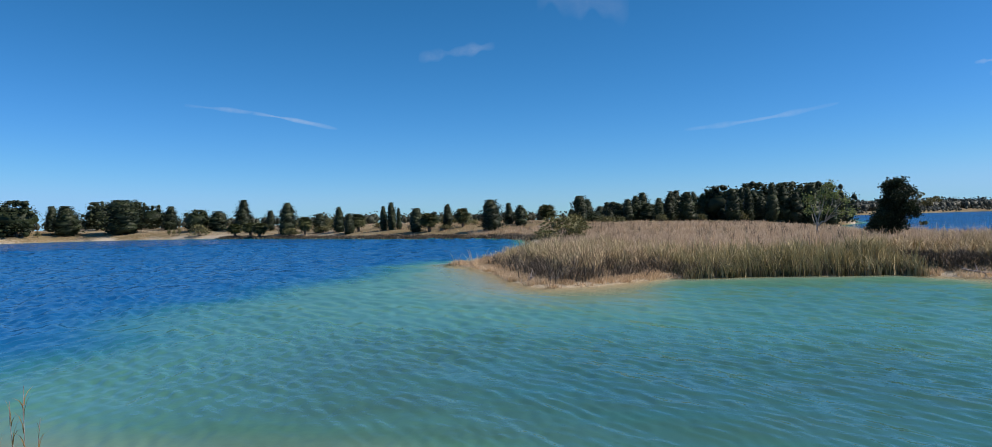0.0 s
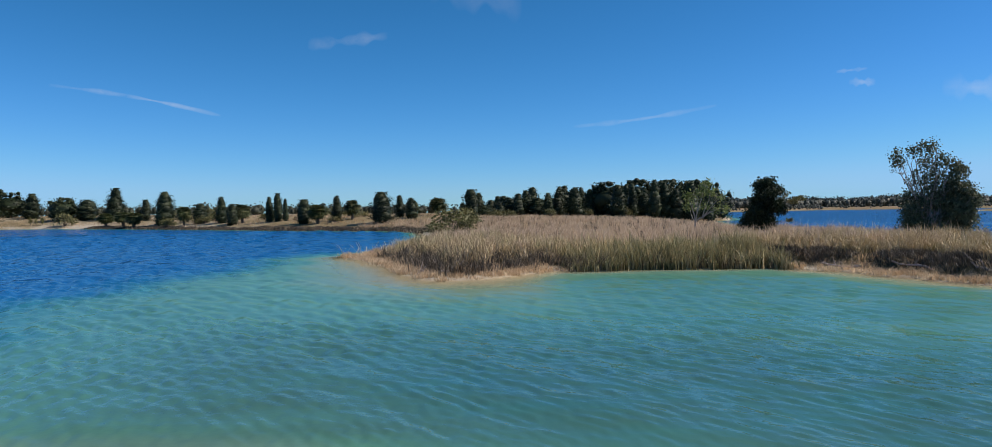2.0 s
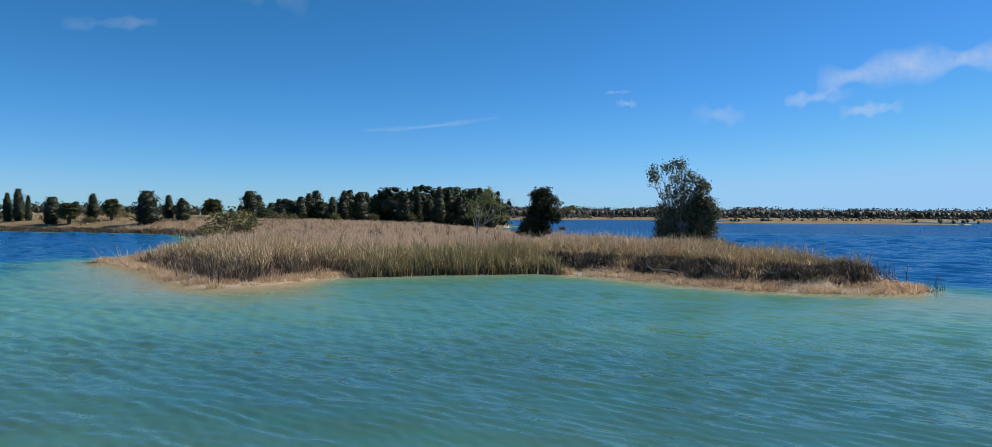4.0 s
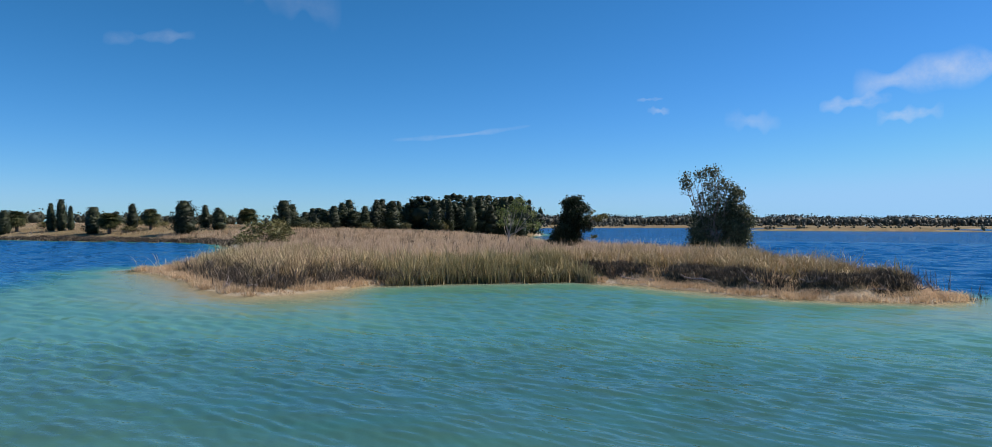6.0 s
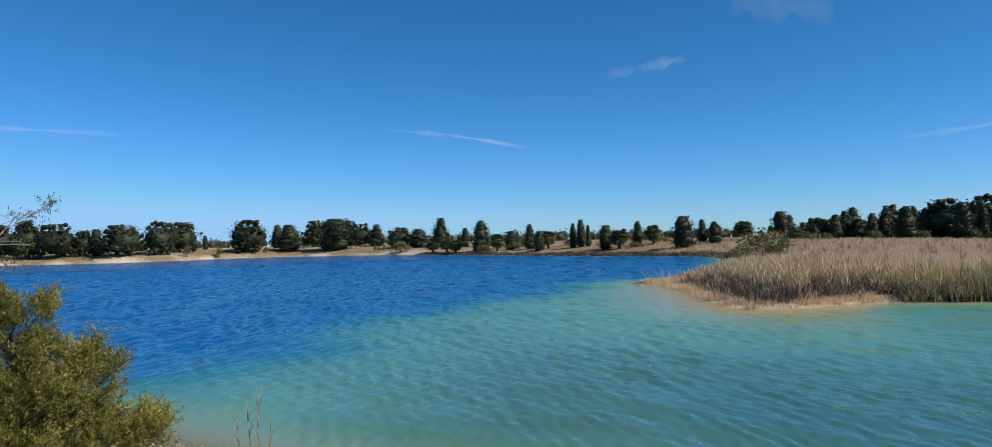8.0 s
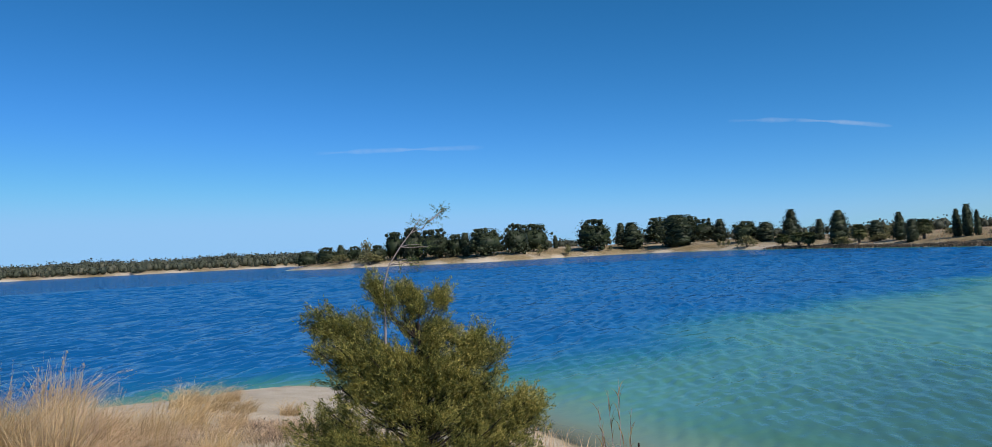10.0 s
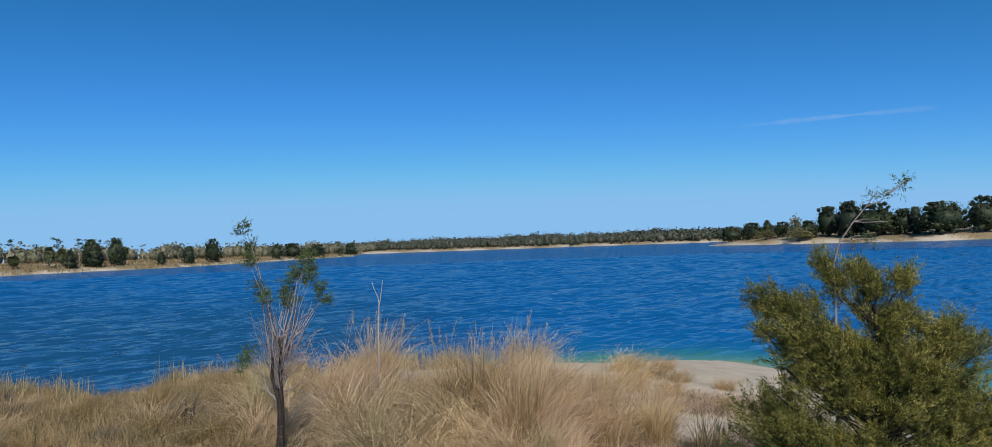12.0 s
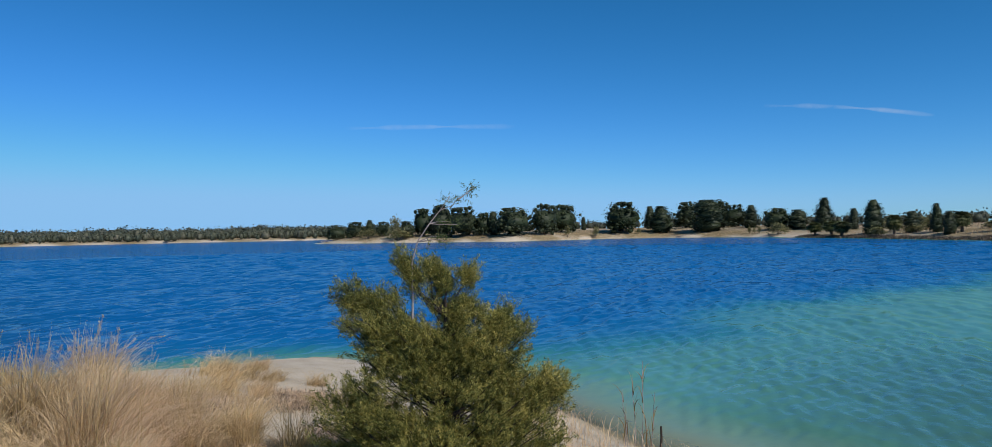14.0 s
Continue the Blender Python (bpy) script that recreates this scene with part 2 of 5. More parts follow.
REED = leaf_material("reed_blades", [(0.0, (0.03, 0.036, 0.016)), (0.28, (0.095, 0.094, 0.04)), (0.48, (0.225, 0.185, 0.085)), (0.66, (0.44, 0.345, 0.19)), (1.0, (0.70, 0.58, 0.38))], patch=0.3, glow=0.15, patch_scale=0.9, tip=(0.50, 0.44, 0.23))
MARSH = leaf_material("marsh_grass_blades", [(0.0, (0.09, 0.072, 0.034)), (0.28, (0.30, 0.225, 0.115)), (0.55, (0.61, 0.45, 0.265)), (1.0, (0.84, 0.68, 0.47))], patch=0.62, glow=0.12, patch_scale=1.0, tip=(0.66, 0.53, 0.33))
STRAW = leaf_material("dry_grass_blades", [(0.0, (0.19, 0.125, 0.075)), (0.2, (0.40, 0.27, 0.16)), (0.4, (0.57, 0.405, 0.255)), (0.75, (0.74, 0.57, 0.39)), (1.0, (0.84, 0.71, 0.54))], patch=0.62, glow=0.45, patch_scale=0.55, tip=(0.74, 0.58, 0.43))
SHORT = leaf_material("short_grass_blades", [(0.0, (0.085, 0.078, 0.03)), (0.35, (0.19, 0.145, 0.06)), (0.65, (0.33, 0.22, 0.10)), (1.0, (0.55, 0.41, 0.24))], patch=0.6, glow=0.28, patch_scale=1.6, tip=(0.36, 0.27, 0.14))
DEAD = leaf_material("dead_brush", [(0.0, (0.04, 0.032, 0.025)), (0.5, (0.10, 0.08, 0.06)), (1.0, (0.28, 0.225, 0.175))], glow=0.15)
GOLD = leaf_material("golden_grass_blades", [(0.0, (0.13, 0.085, 0.04)), (0.25, (0.31, 0.215, 0.105)), (0.55, (0.54, 0.39, 0.205)), (0.8, (0.71, 0.54, 0.33)), (1.0, (0.87, 0.74, 0.55))], patch=0.45, glow=0.35, patch_scale=2.2, tip=(0.68, 0.505, 0.31))
BARK = bark_material("grey_bark", (0.055, 0.045, 0.038), (0.19, 0.165, 0.14))
PALE_BARK = bark_material("pale_bark", (0.28, 0.24, 0.21), (0.56, 0.51, 0.46))
TWIG = bark_material("grey_twigs", (0.17, 0.14, 0.135), (0.42, 0.355, 0.345))
DARK_BARK = bark_material("dark_bark", (0.018, 0.014, 0.012), (0.07, 0.055, 0.045))


# ---- mesh helpers ----
class Build:
    """Gathers vertices and faces, then makes one mesh."""

    def __init__(self):
        self.co, self.faces, self.sizes, self.n, self.along = [], [], [], 0, {}

    def add(self, co, faces, along=None):
        co, faces = np.asarray(co, float).reshape(-1, 3), np.asarray(faces, int)
        if along is not None:
            self.along[self.n] = along
        self.co.append(co)
        self.faces.append((faces + self.n).ravel())
        self.sizes.append(np.full(len(faces), faces.shape[1]))
        self.n += len(co)
        return self

    def mesh(self, name, material, smooth=False):
        co, loops, sizes = np.concatenate(self.co), np.concatenate(self.faces), np.concatenate(self.sizes)
        me = bpy.data.meshes.new(name)
        me.vertices.add(len(co))
        me.vertices.foreach_set("co", co.ravel())
        me.loops.add(len(loops))
        me.loops.foreach_set("vertex_index", loops.astype(np.int32))
        me.polygons.add(len(sizes))
        me.polygons.foreach_set("loop_start", np.concatenate([[0], np.cumsum(sizes)[:-1]]).astype(np.int32))
        if smooth:
            me.polygons.foreach_set("use_smooth", np.ones(len(sizes), bool))
        if self.along:
            v = np.zeros(len(co), np.float32)
            for k, vals in self.along.items():
                v[k:k + len(vals)] = vals
            me.attributes.new("along", "FLOAT", "POINT").data.foreach_set("value", v)
        me.update(calc_edges=True)
        me.validate()
        me.materials.append(material)
        return me


def part(name, build, material, parent=None, label="", smooth=False):
    ob = new(name, build if isinstance(build, bpy.types.Mesh) else build.mesh(name, material, smooth))
    if parent:
        ob.parent = parent
    if label:
        ob["label"] = label
    return ob


def thing(name, label, category, group="", kind="", at=(0, 0, 0)):
    e = new(name)
    e.location = at
    e.empty_display_size = 0.2
    return tagged(e, label, category, group, kind)


def blades(b, base, height, lean, bend, width, rng, seg=3):
    """Tapered curved blades: base (n,3), height (n), lean (n) as an angle, bend (n) 0 upright to 1 drooping, width (n)."""
    n = len(base)
    s = np.linspace(0, 1, seg + 1)
    side = rng.uniform(0, 2 * np.pi, n)
    sv = np.stack([np.cos(side), np.sin(side), np.zeros(n)], 1)
    lv = np.stack([np.cos(lean), np.sin(lean), np.zeros(n)], 1)
    rows = []
    for i in range(seg):
        c = base + lv * (height * bend * s[i] ** 2)[:, None] + np.array([0, 0, 1]) * (height * (s[i] - 0.42 * bend * s[i] ** 3))[:, None]
        w = sv * (width * 0.5 * (1 - s[i]) ** 0.6)[:, None]
        rows += [c - w, c + w]
    rows.append(base + lv * (height * bend)[:, None] + np.array([0, 0, 1]) * (height * (1 - 0.42 * bend))[:, None])
    k = 2 * seg + 1
    co = np.stack(rows, 1).reshape(-1, 3)
    o = (np.arange(n) * k)[:, None]
    rise = np.tile(np.concatenate([np.repeat(s[:-1], 2), [1.0]]), n)
    for i in range(seg - 1):
        b.add(co if i == 0 else np.zeros((0, 3)), (o + np.array([2 * i, 2 * i + 1, 2 * i + 3, 2 * i + 2])) - (0 if i == 0 else n * k), rise if i == 0 else None)
    if seg == 1:
        return b.add(co, o + np.array([0, 1, 2]))
    return b.add(np.zeros((0, 3)), o + np.array([k - 3, k - 2, k - 1]) - n * k)


def cards(b, at, size, rng, long=1.0, up=0.3, along=None, wide=0.45):
    """Small folded leaves of that size at the points."""
    n = len(at)
    u = rng.normal(size=(n, 3)) if along is None else along + rng.normal(size=(n, 3)) * 0.45
    u[:, 2] += up
    u /= np.linalg.norm(u, axis=1)[:, None]
    v = np.cross(u, rng.normal(size=(n, 3)))
    v /= np.linalg.norm(v, axis=1)[:, None] + 1e-9
    w = np.cross(u, v)
    size = np.broadcast_to(size, n)[:, None]
    co = np.stack([at - u * size * 0.5 * long, at + v * size * wide + w * size * 0.15, at + u * size * 0.5 * long, at - v * size * wide + w * size * 0.15], 1)
    return b.add(co.reshape(-1, 3), (np.arange(n) * 4)[:, None] + np.array([0, 1, 2, 3]))


def needles(b, at, size, rng, along):
    """Slender three-cornered needles that point along."""
    n = len(at)
    u = along + rng.normal(size=(n, 3)) * 0.5
    u /= np.linalg.norm(u, axis=1)[:, None]
    v = np.cross(u, rng.normal(size=(n, 3)))
    v /= np.linalg.norm(v, axis=1)[:, None] + 1e-9
    size = np.broadcast_to(size, n)[:, None]
    co = np.stack([at - v * size * 0.13, at + v * size * 0.13, at + u * size], 1)
    return b.add(co.reshape(-1, 3), (np.arange(n) * 3)[:, None] + np.array([0, 1, 2]))


def tube(b, points, radii, sides=6):
    """A tapered limb along the points."""
    p = np.asarray(points, float)
    d = np.gradient(p, axis=0)
    d /= np.linalg.norm(d, axis=1)[:, None] + 1e-9
    ref = np.array([0.31, 0.95, 0.05])
    a = np.cross(d, ref)
    a /= np.linalg.norm(a, axis=1)[:, None] + 1e-9
    c = np.cross(d, a)
    t = np.linspace(0, 2 * np.pi, sides, endpoint=False)
    r = np.asarray(radii, float)
    co = p[:, None, :] + r[:, None, None] * (a[:, None, :] * np.cos(t)[None, :, None] + c[:, None, :] * np.sin(t)[None, :, None])
    k = np.arange(sides)
    quads = [np.stack([i * sides + k, i * sides + (k + 1) % sides, (i + 1) * sides + (k + 1) % sides, (i + 1) * sides + k], 1) for i in range(len(p) - 1)]
    return b.add(co.reshape(-1, 3), np.concatenate(quads))


def blob(b, at, size, rng, rings=5, segs=8):
    """A lumpy closed form, the shaded inside of a crown."""
    co = [np.array(at) + np.array(size) * (0, 0, -1)]
    ph = rng.uniform(0, 6.28, 3)
    for i in range(1, rings):
        e = -np.pi / 2 + np.pi * i / rings
        for j in range(segs):
            t = 2 * np.pi * (j + 0.5 * (i % 2)) / segs
            k = 1 + 0.12 * math.sin(3 * t + ph[0] + 4 * e) + 0.1 * math.sin(5 * t + ph[1] - 3 * e) + rng.uniform(-0.08, 0.08)
            co.append(np.array(at) + np.array(size) * np.array([math.cos(e) * math.cos(t), math.cos(e) * math.sin(t), math.sin(e)]) * k)
    co.append(np.array(at) + np.array(size) * (0, 0, 1))
    q = [[1 + i * segs + j, 1 + i * segs + (j + 1) % segs, 1 + (i + 1) * segs + (j + 1) % segs, 1 + (i + 1) * segs + j] for i in range(rings - 2) for j in range(segs)]
    caps = [[0, 1 + (j + 1) % segs, 1 + j] for j in range(segs)] + [[len(co) - 1, 1 + (rings - 2) * segs + j, 1 + (rings - 2) * segs + (j + 1) % segs] for j in range(segs)]
    b.add(co, q)
    return b.add(np.zeros((0, 3)), np.array(caps) - len(co))


def wobble(p0, p1, n, amount, rng, sag=0.0):
    """n points from p0 to p1 with a slight wander."""
    s = np.linspace(0, 1, n)[:, None]
    p = np.asarray(p0) * (1 - s) + np.asarray(p1) * s
    p[1:-1] += rng.normal(size=(n - 2, 3)) * amount
    p[:, 2] += (np.sin(s * np.pi) * sag)[:, 0]
    return p


# ---- the lie of the land ----
MAIN = [(-2.7, 43.4), (-1.2, 40.0), (-0.3, 36.0), (0.4, 31.6), (1.3, 27.8), (2.2, 27.0), (3.6, 27.1), (5.2, 28.5), (6.7, 29.7), (10.5, 29.6), (15.6, 28.9), (17.3, 26.0), (17.8, 21.5), (19.6, 18.6), (22.1, 17.0), (23.8, 16.9), (24.8, 17.7),
        (26.0, 21.0), (28.4, 28.0), (33.5, 36.0), (37.0, 46.0), (38.0, 58.0), (38.5, 72.0), (44.0, 95.0), (58.0, 125.0), (75.0, 155.0), (95.0, 200.0), (190.0, 420.0), (300.0, 1400.0), (-900.0, 1400.0), (-420.0, 480.0), (-280.0, 260.0),
        (-194.0, 131.0), (-172.0, 129.0), (-159.0, 133.0), (-138.0, 138.0), (-122.0, 140.0), (-115.5, 153.0), (-115.0, 170.0), (-102.0, 178.0), (-87.0, 178.0), (-70.0, 171.0), (-50.0, 154.0), (-32.7, 136.0), (-19.0, 120.5), (-7.8, 109.7), (-0.4, 102.0), (3.6, 92.0), (3.4, 76.0), (3.0, 60.0), (1.0, 47.0)]
BANK = [(-16.6, -6.8), (-15.9, -4.2), (-15.3, -2.9), (-14.8, -2.3), (-15.3, -1.7), (-15.9, -0.2), (-15.2, 2.4), (-14.0, 6.4), (-12.6, 9.0), (-9.8, 9.8), (-7.0, 8.7), (-5.0, 7.6), (-2.8, 7.0), (0.0, 6.7), (3.0, 5.8), (6.5, 3.6), (9.5, -0.5), (13.0, -9.0), (40.0, -30.0), (600.0, -300.0), (600.0, -900.0), (-500.0, -900.0), (-120.0, -90.0), (-40.0, -40.0), (-19.0, -17.0)]
LEFT = [(-130.0, -85.0), (-143.0, -58.0), (-163.0, -43.0), (-175.0, -31.0), (-187.0, -16.0), (-219.0, 0.0), (-274.0, 24.0), (-325.0, 46.5), (-345.0, 42.0), (-440.0, 62.0), (-400.0, 128.0), (-366.0, 185.0), (-328.0, 213.0), (-310.0, 290.0), (-420.0, 480.0), (-1800.0, 900.0), (-1800.0, -700.0), (-300.0, -400.0)]
RIGHT = [(190.0, 420.0), (300.0, 480.0), (400.0, 410.0), (480.0, 330.0), (560.0, 200.0), (650.0, -100.0), (600.0, -300.0), (2500.0, -600.0), (2500.0, 1800.0), (300.0, 1400.0)]
ISLE = [(218.0, 252.0), (240.0, 229.0), (262.0, 210.0), (290.0, 186.0), (300.0, 192.0), (272.0, 222.0), (246.0, 246.0), (226.0, 262.0)]
SHELF = [(-8.0, 6.0), (-9.0, 12.0), (-10.0, 24.0), (-6.5, 38.0), (-3.0, 47.0), (16.0, 47.0), (22.0, 24.0), (25.5, 17.5), (32.0, 12.0), (60.0, -30.0), (-5.0, -30.0)]


def inside(x, y, poly):
    """The distance to the outline, positive within."""
    p = np.array(poly)
    best, within = np.full(x.shape, 1e18), np.zeros(x.shape, bool)
    for (x0, y0), (x1, y1) in zip(p, np.roll(p, -1, 0)):
        dx, dy = x1 - x0, y1 - y0
        t = np.clip(((x - x0) * dx + (y - y0) * dy) / (dx * dx + dy * dy), 0, 1)
        best = np.minimum(best, (x - x0 - t * dx) ** 2 + (y - y0 - t * dy) ** 2)
        within ^= ((y0 > y) != (y1 > y)) & (x < dx * (y - y0) / (dy if dy else 1e-9) + x0)
    return np.where(within, 1, -1) * np.sqrt(best)


def step(a, b, v):
    t = np.clip((v - a) / (b - a), 0, 1)
    return t * t * (3 - 2 * t)


def rough(x, y, size):
    """A cheap wavy unevenness between -1 and 1."""
    x, y = x / size, y / size
    return (np.sin(x * 1.7 + 1.3 * np.sin(y * 1.1)) * np.sin(y * 1.9 + 1.1 * np.sin(x * 1.3 + 2)) + 0.5 * np.sin(x * 3.9 + y * 2.3) * np.sin(y * 4.3 - x * 1.7)) / 1.5


def land(x, y):
    """Height of the ground or lake bed, and how far inland the point lies."""
    x, y = np.asarray(x, float), np.asarray(y, float)
    r = np.hypot(x, y)
    jag = rough(x, y, 1.3) * 0.25 * np.clip(r / 20, 0.4, 1) + rough(x, y, 9) * np.clip((r - 40) / 60, 0, 1.5)
    main, bank, left, right, isle = [inside(x, y, p) + jag for p in (MAIN, BANK, LEFT, RIGHT, ISLE)]
    far = step(75, 130, r)
    east = step(-10, 60, x)
    h_main = 0.12 * (1 - np.exp(-np.maximum(main, 0) / 0.6)) + (0.42 + far * (1.75 + 0.6 * step(-50, -90, x) - 1.0 * east)) * (1 - np.exp(-np.maximum(main - 0.9, 0) / (1.6 + 9 * far)))
    cut = step(15.5, 17.5, x) * step(40, 32, y)
    h_main += cut * 0.28 * step(1.3, 1.7, main)
    h_bank = 1.0 * (1 - np.exp(-np.maximum(bank, 0) / 4.5))
    h_left = 2.0 * (1 - np.exp(-np.maximum(left, 0) / 14))
    h_right = 2.0 * (1 - np.exp(-np.maximum(right, 0) / 25))
    h_isle = 2.2 * (1 - np.exp(-np.maximum(isle, 0) / 8))
    d = np.maximum.reduce([main, bank, left, right, isle])
    up = np.maximum.reduce([h_main, h_bank, h_left, h_right, h_isle]) + (rough(x, y, 2.1) * 0.05 + rough(x, y, 14) * 0.12 * far) * step(0, 2, d)
    u = np.maximum(-d, 0) * (1 + 1.6 * step(-1.5, 3, x) * step(18, 11, r) + 2.5 * step(4.5, 7.5, x) * step(14, 17, y) * step(60, 45, y))
    shelf = step(-6.5, 4.0, inside(x, y, SHELF) + rough(x, y, 5) * 1.5)
    down = -(shelf * (2.1 - 0.95 * step(9, 20, r)) * (1 - np.exp(-u / (4.2 + 3.6 * step(9, 17, r) * step(-6, 4, x) + 2.0 * step(0.5, -2.5, x) * step(-11, -7, x) * step(11, 8, r)))) + (1 - shelf) * 6.0 * (1 - np.exp(-u / (3.2 - 2.3 * step(70, 80, np.degrees(np.arctan2(-x, y))) * step(60, 30, r)))))
    return np.where(d > 0, up, down), d


def polar(r0, r1, ratio, turns):
    """A ring grid, fine near the middle."""
    rings = r0 * ratio ** np.arange(int(math.log(r1 / r0) / math.log(ratio)) + 2)
    rings = np.concatenate([[0.0], rings])
    a = np.linspace(0, 2 * np.pi, turns, endpoint=False)
    x, y = np.outer(rings, np.cos(a)), np.outer(rings, np.sin(a))
    i, j = np.meshgrid(np.arange(len(rings) - 1), np.arange(turns), indexing="ij")
    k = (j + 1) % turns
    quads = np.stack([i * turns + j, (i + 1) * turns + j, (i + 1) * turns + k, i * turns + k], -1).reshape(-1, 4)
    return x.ravel(), y.ravel(), quads


def sheet(name, x, y, z, quads, material, values):
    ob = part(name, Build().add(np.stack([x, y, z], 1), quads), material, smooth=True)
    for key, v in values.items():
        ob.data.attributes.new(key, "FLOAT", "POINT").data.foreach_set("value", np.asarray(v, np.float32))
    return ob


x, y, quads = polar(1.0, 4600, 1.036, 380)
z, d = land(x, y)
r = np.hypot(x, y)
grassy = np.where(r < 22, step(5.2, 8.0, inside(x, y, BANK)) * 0.8, np.where(r < 95, step(0.3, 1.6, d), 0.6 * step(0.3, 3, d) + 0.3 * rough(x, y, 11) + 0.3 * step(-30, -5, x)))
edge = -0.13 * x - y + 0.9 * rough(x, y, 1.5) + 0.4 * rough(x, y, 0.5)
grassy = np.maximum(grassy, np.where(r < 22, step(-0.5, 0.9, edge) * step(-1.8, -4.6, x + 0.8 * rough(x, y, 1.1)) * step(1.0, 2.5, d), 0))
turn = np.degrees(np.arctan2(-x, y))
grassy = np.maximum(grassy, np.where(r < 9.0, 0.85 * step(47, 52, turn) * step(95, 85, turn) * step(8.3, 6.6, r + 0.9 * rough(x, y, 1.2)) * step(3.0, 4.2, r), 0))
ground = tagged(sheet("ground", x, y, z, quads, GROUND, {"grassy": grassy, "mud_shade": 0.9 * step(0.8, 1.4, inside(x, y, MAIN)) * step(5.0, 2.6, inside(x, y, MAIN)) * step(60, 44, r)}), "pale sandy ground with dry grass round the lake", "ground", kind="structure")
rings = np.concatenate([[0.0, 2.0, 4.0, 5.2], 6.0 * 1.0064 ** np.arange(456), 6.0 * 1.0064 ** 455 * np.cumprod(np.minimum(1.0064 + 0.0012 * np.arange(1, 104), 1.052))])
fan = np.radians(np.concatenate([np.arange(-62.0, 115.0, 0.25), np.arange(115.0, 296.0, 6.0)]))
x, y = np.outer(rings, -np.sin(fan)), np.outer(rings, np.cos(fan))
i, j = np.meshgrid(np.arange(len(rings) - 1), np.arange(len(fan)), indexing="ij")
k = (j + 1) % len(fan)
quads = np.stack([i * len(fan) + j, i * len(fan) + k, (i + 1) * len(fan) + k, (i + 1) * len(fan) + j], -1).reshape(-1, 4)[:, ::-1]
gap = np.outer(np.maximum(np.gradient(rings), rings * 0.0039), np.ones(len(fan))).ravel()
x, y = x.ravel(), y.ravel()
z, d = land(x, y)
quads = quads[(d[quads] < 0.8).any(axis=1)]
wave_rng = np.random.default_rng(7)
swell = np.zeros(len(x))
for n in range(93):
    length = 0.13 * 1.04 ** n
    heading = radians(207) + wave_rng.normal() * 0.38
    slope = 0.132 * wave_rng.uniform(0.6, 1.4)
    shown = np.clip(length / (gap * 2.0) - 1.0, 0, 1) * np.clip(1.7 - length / (gap * 4.2), 0.08, 1)
    swell += shown * slope * length / 6.283 * np.sin((x * math.cos(heading) + y * math.sin(heading)) * 6.283 / length + wave_rng.uniform(0, 6.283))
swell *= step(0.05, 0.9, -z) * (0.75 + 0.3 * rough(x, y, 3.1)) * (0.72 + 0.28 * step(8, 16, np.hypot(x, y))) * (0.74 + 0.26 * step(1.2, 3.2, -z))
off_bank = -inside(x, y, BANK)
# weed beds along the bank and in a few patches
bed_tint = 0.8 * step(13.0, 5.0, off_bank + 1.2 * rough(x, y, 4.0)) * step(0.5, 2.2, off_bank) * step(-7.0, -2.0, x)
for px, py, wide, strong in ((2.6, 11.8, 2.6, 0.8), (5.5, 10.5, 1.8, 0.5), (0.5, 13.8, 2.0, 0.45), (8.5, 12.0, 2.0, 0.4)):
    bed_tint = np.maximum(bed_tint, strong * np.exp(-((x - px) ** 2 + ((y - py) * 1.5) ** 2) / wide ** 2))
# mask of the painted dimming, by bearing and distance off the bank
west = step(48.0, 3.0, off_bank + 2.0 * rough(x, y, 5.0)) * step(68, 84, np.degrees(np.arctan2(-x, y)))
lake = tagged(sheet("water", x, y, swell, quads, WATER, {"depth": np.maximum(-z, 0), "bed_tint": bed_tint, "west_dim": west, "chop": step(0.3, 0.95, gap) * step(0.0, 1.5, -z)}), "rippled lake water, turquoise over the shallows and deep blue beyond", "lake", kind="structure")


def on_land(x, y):
    return float(land(np.array([x]), np.array([y]))[0][0])


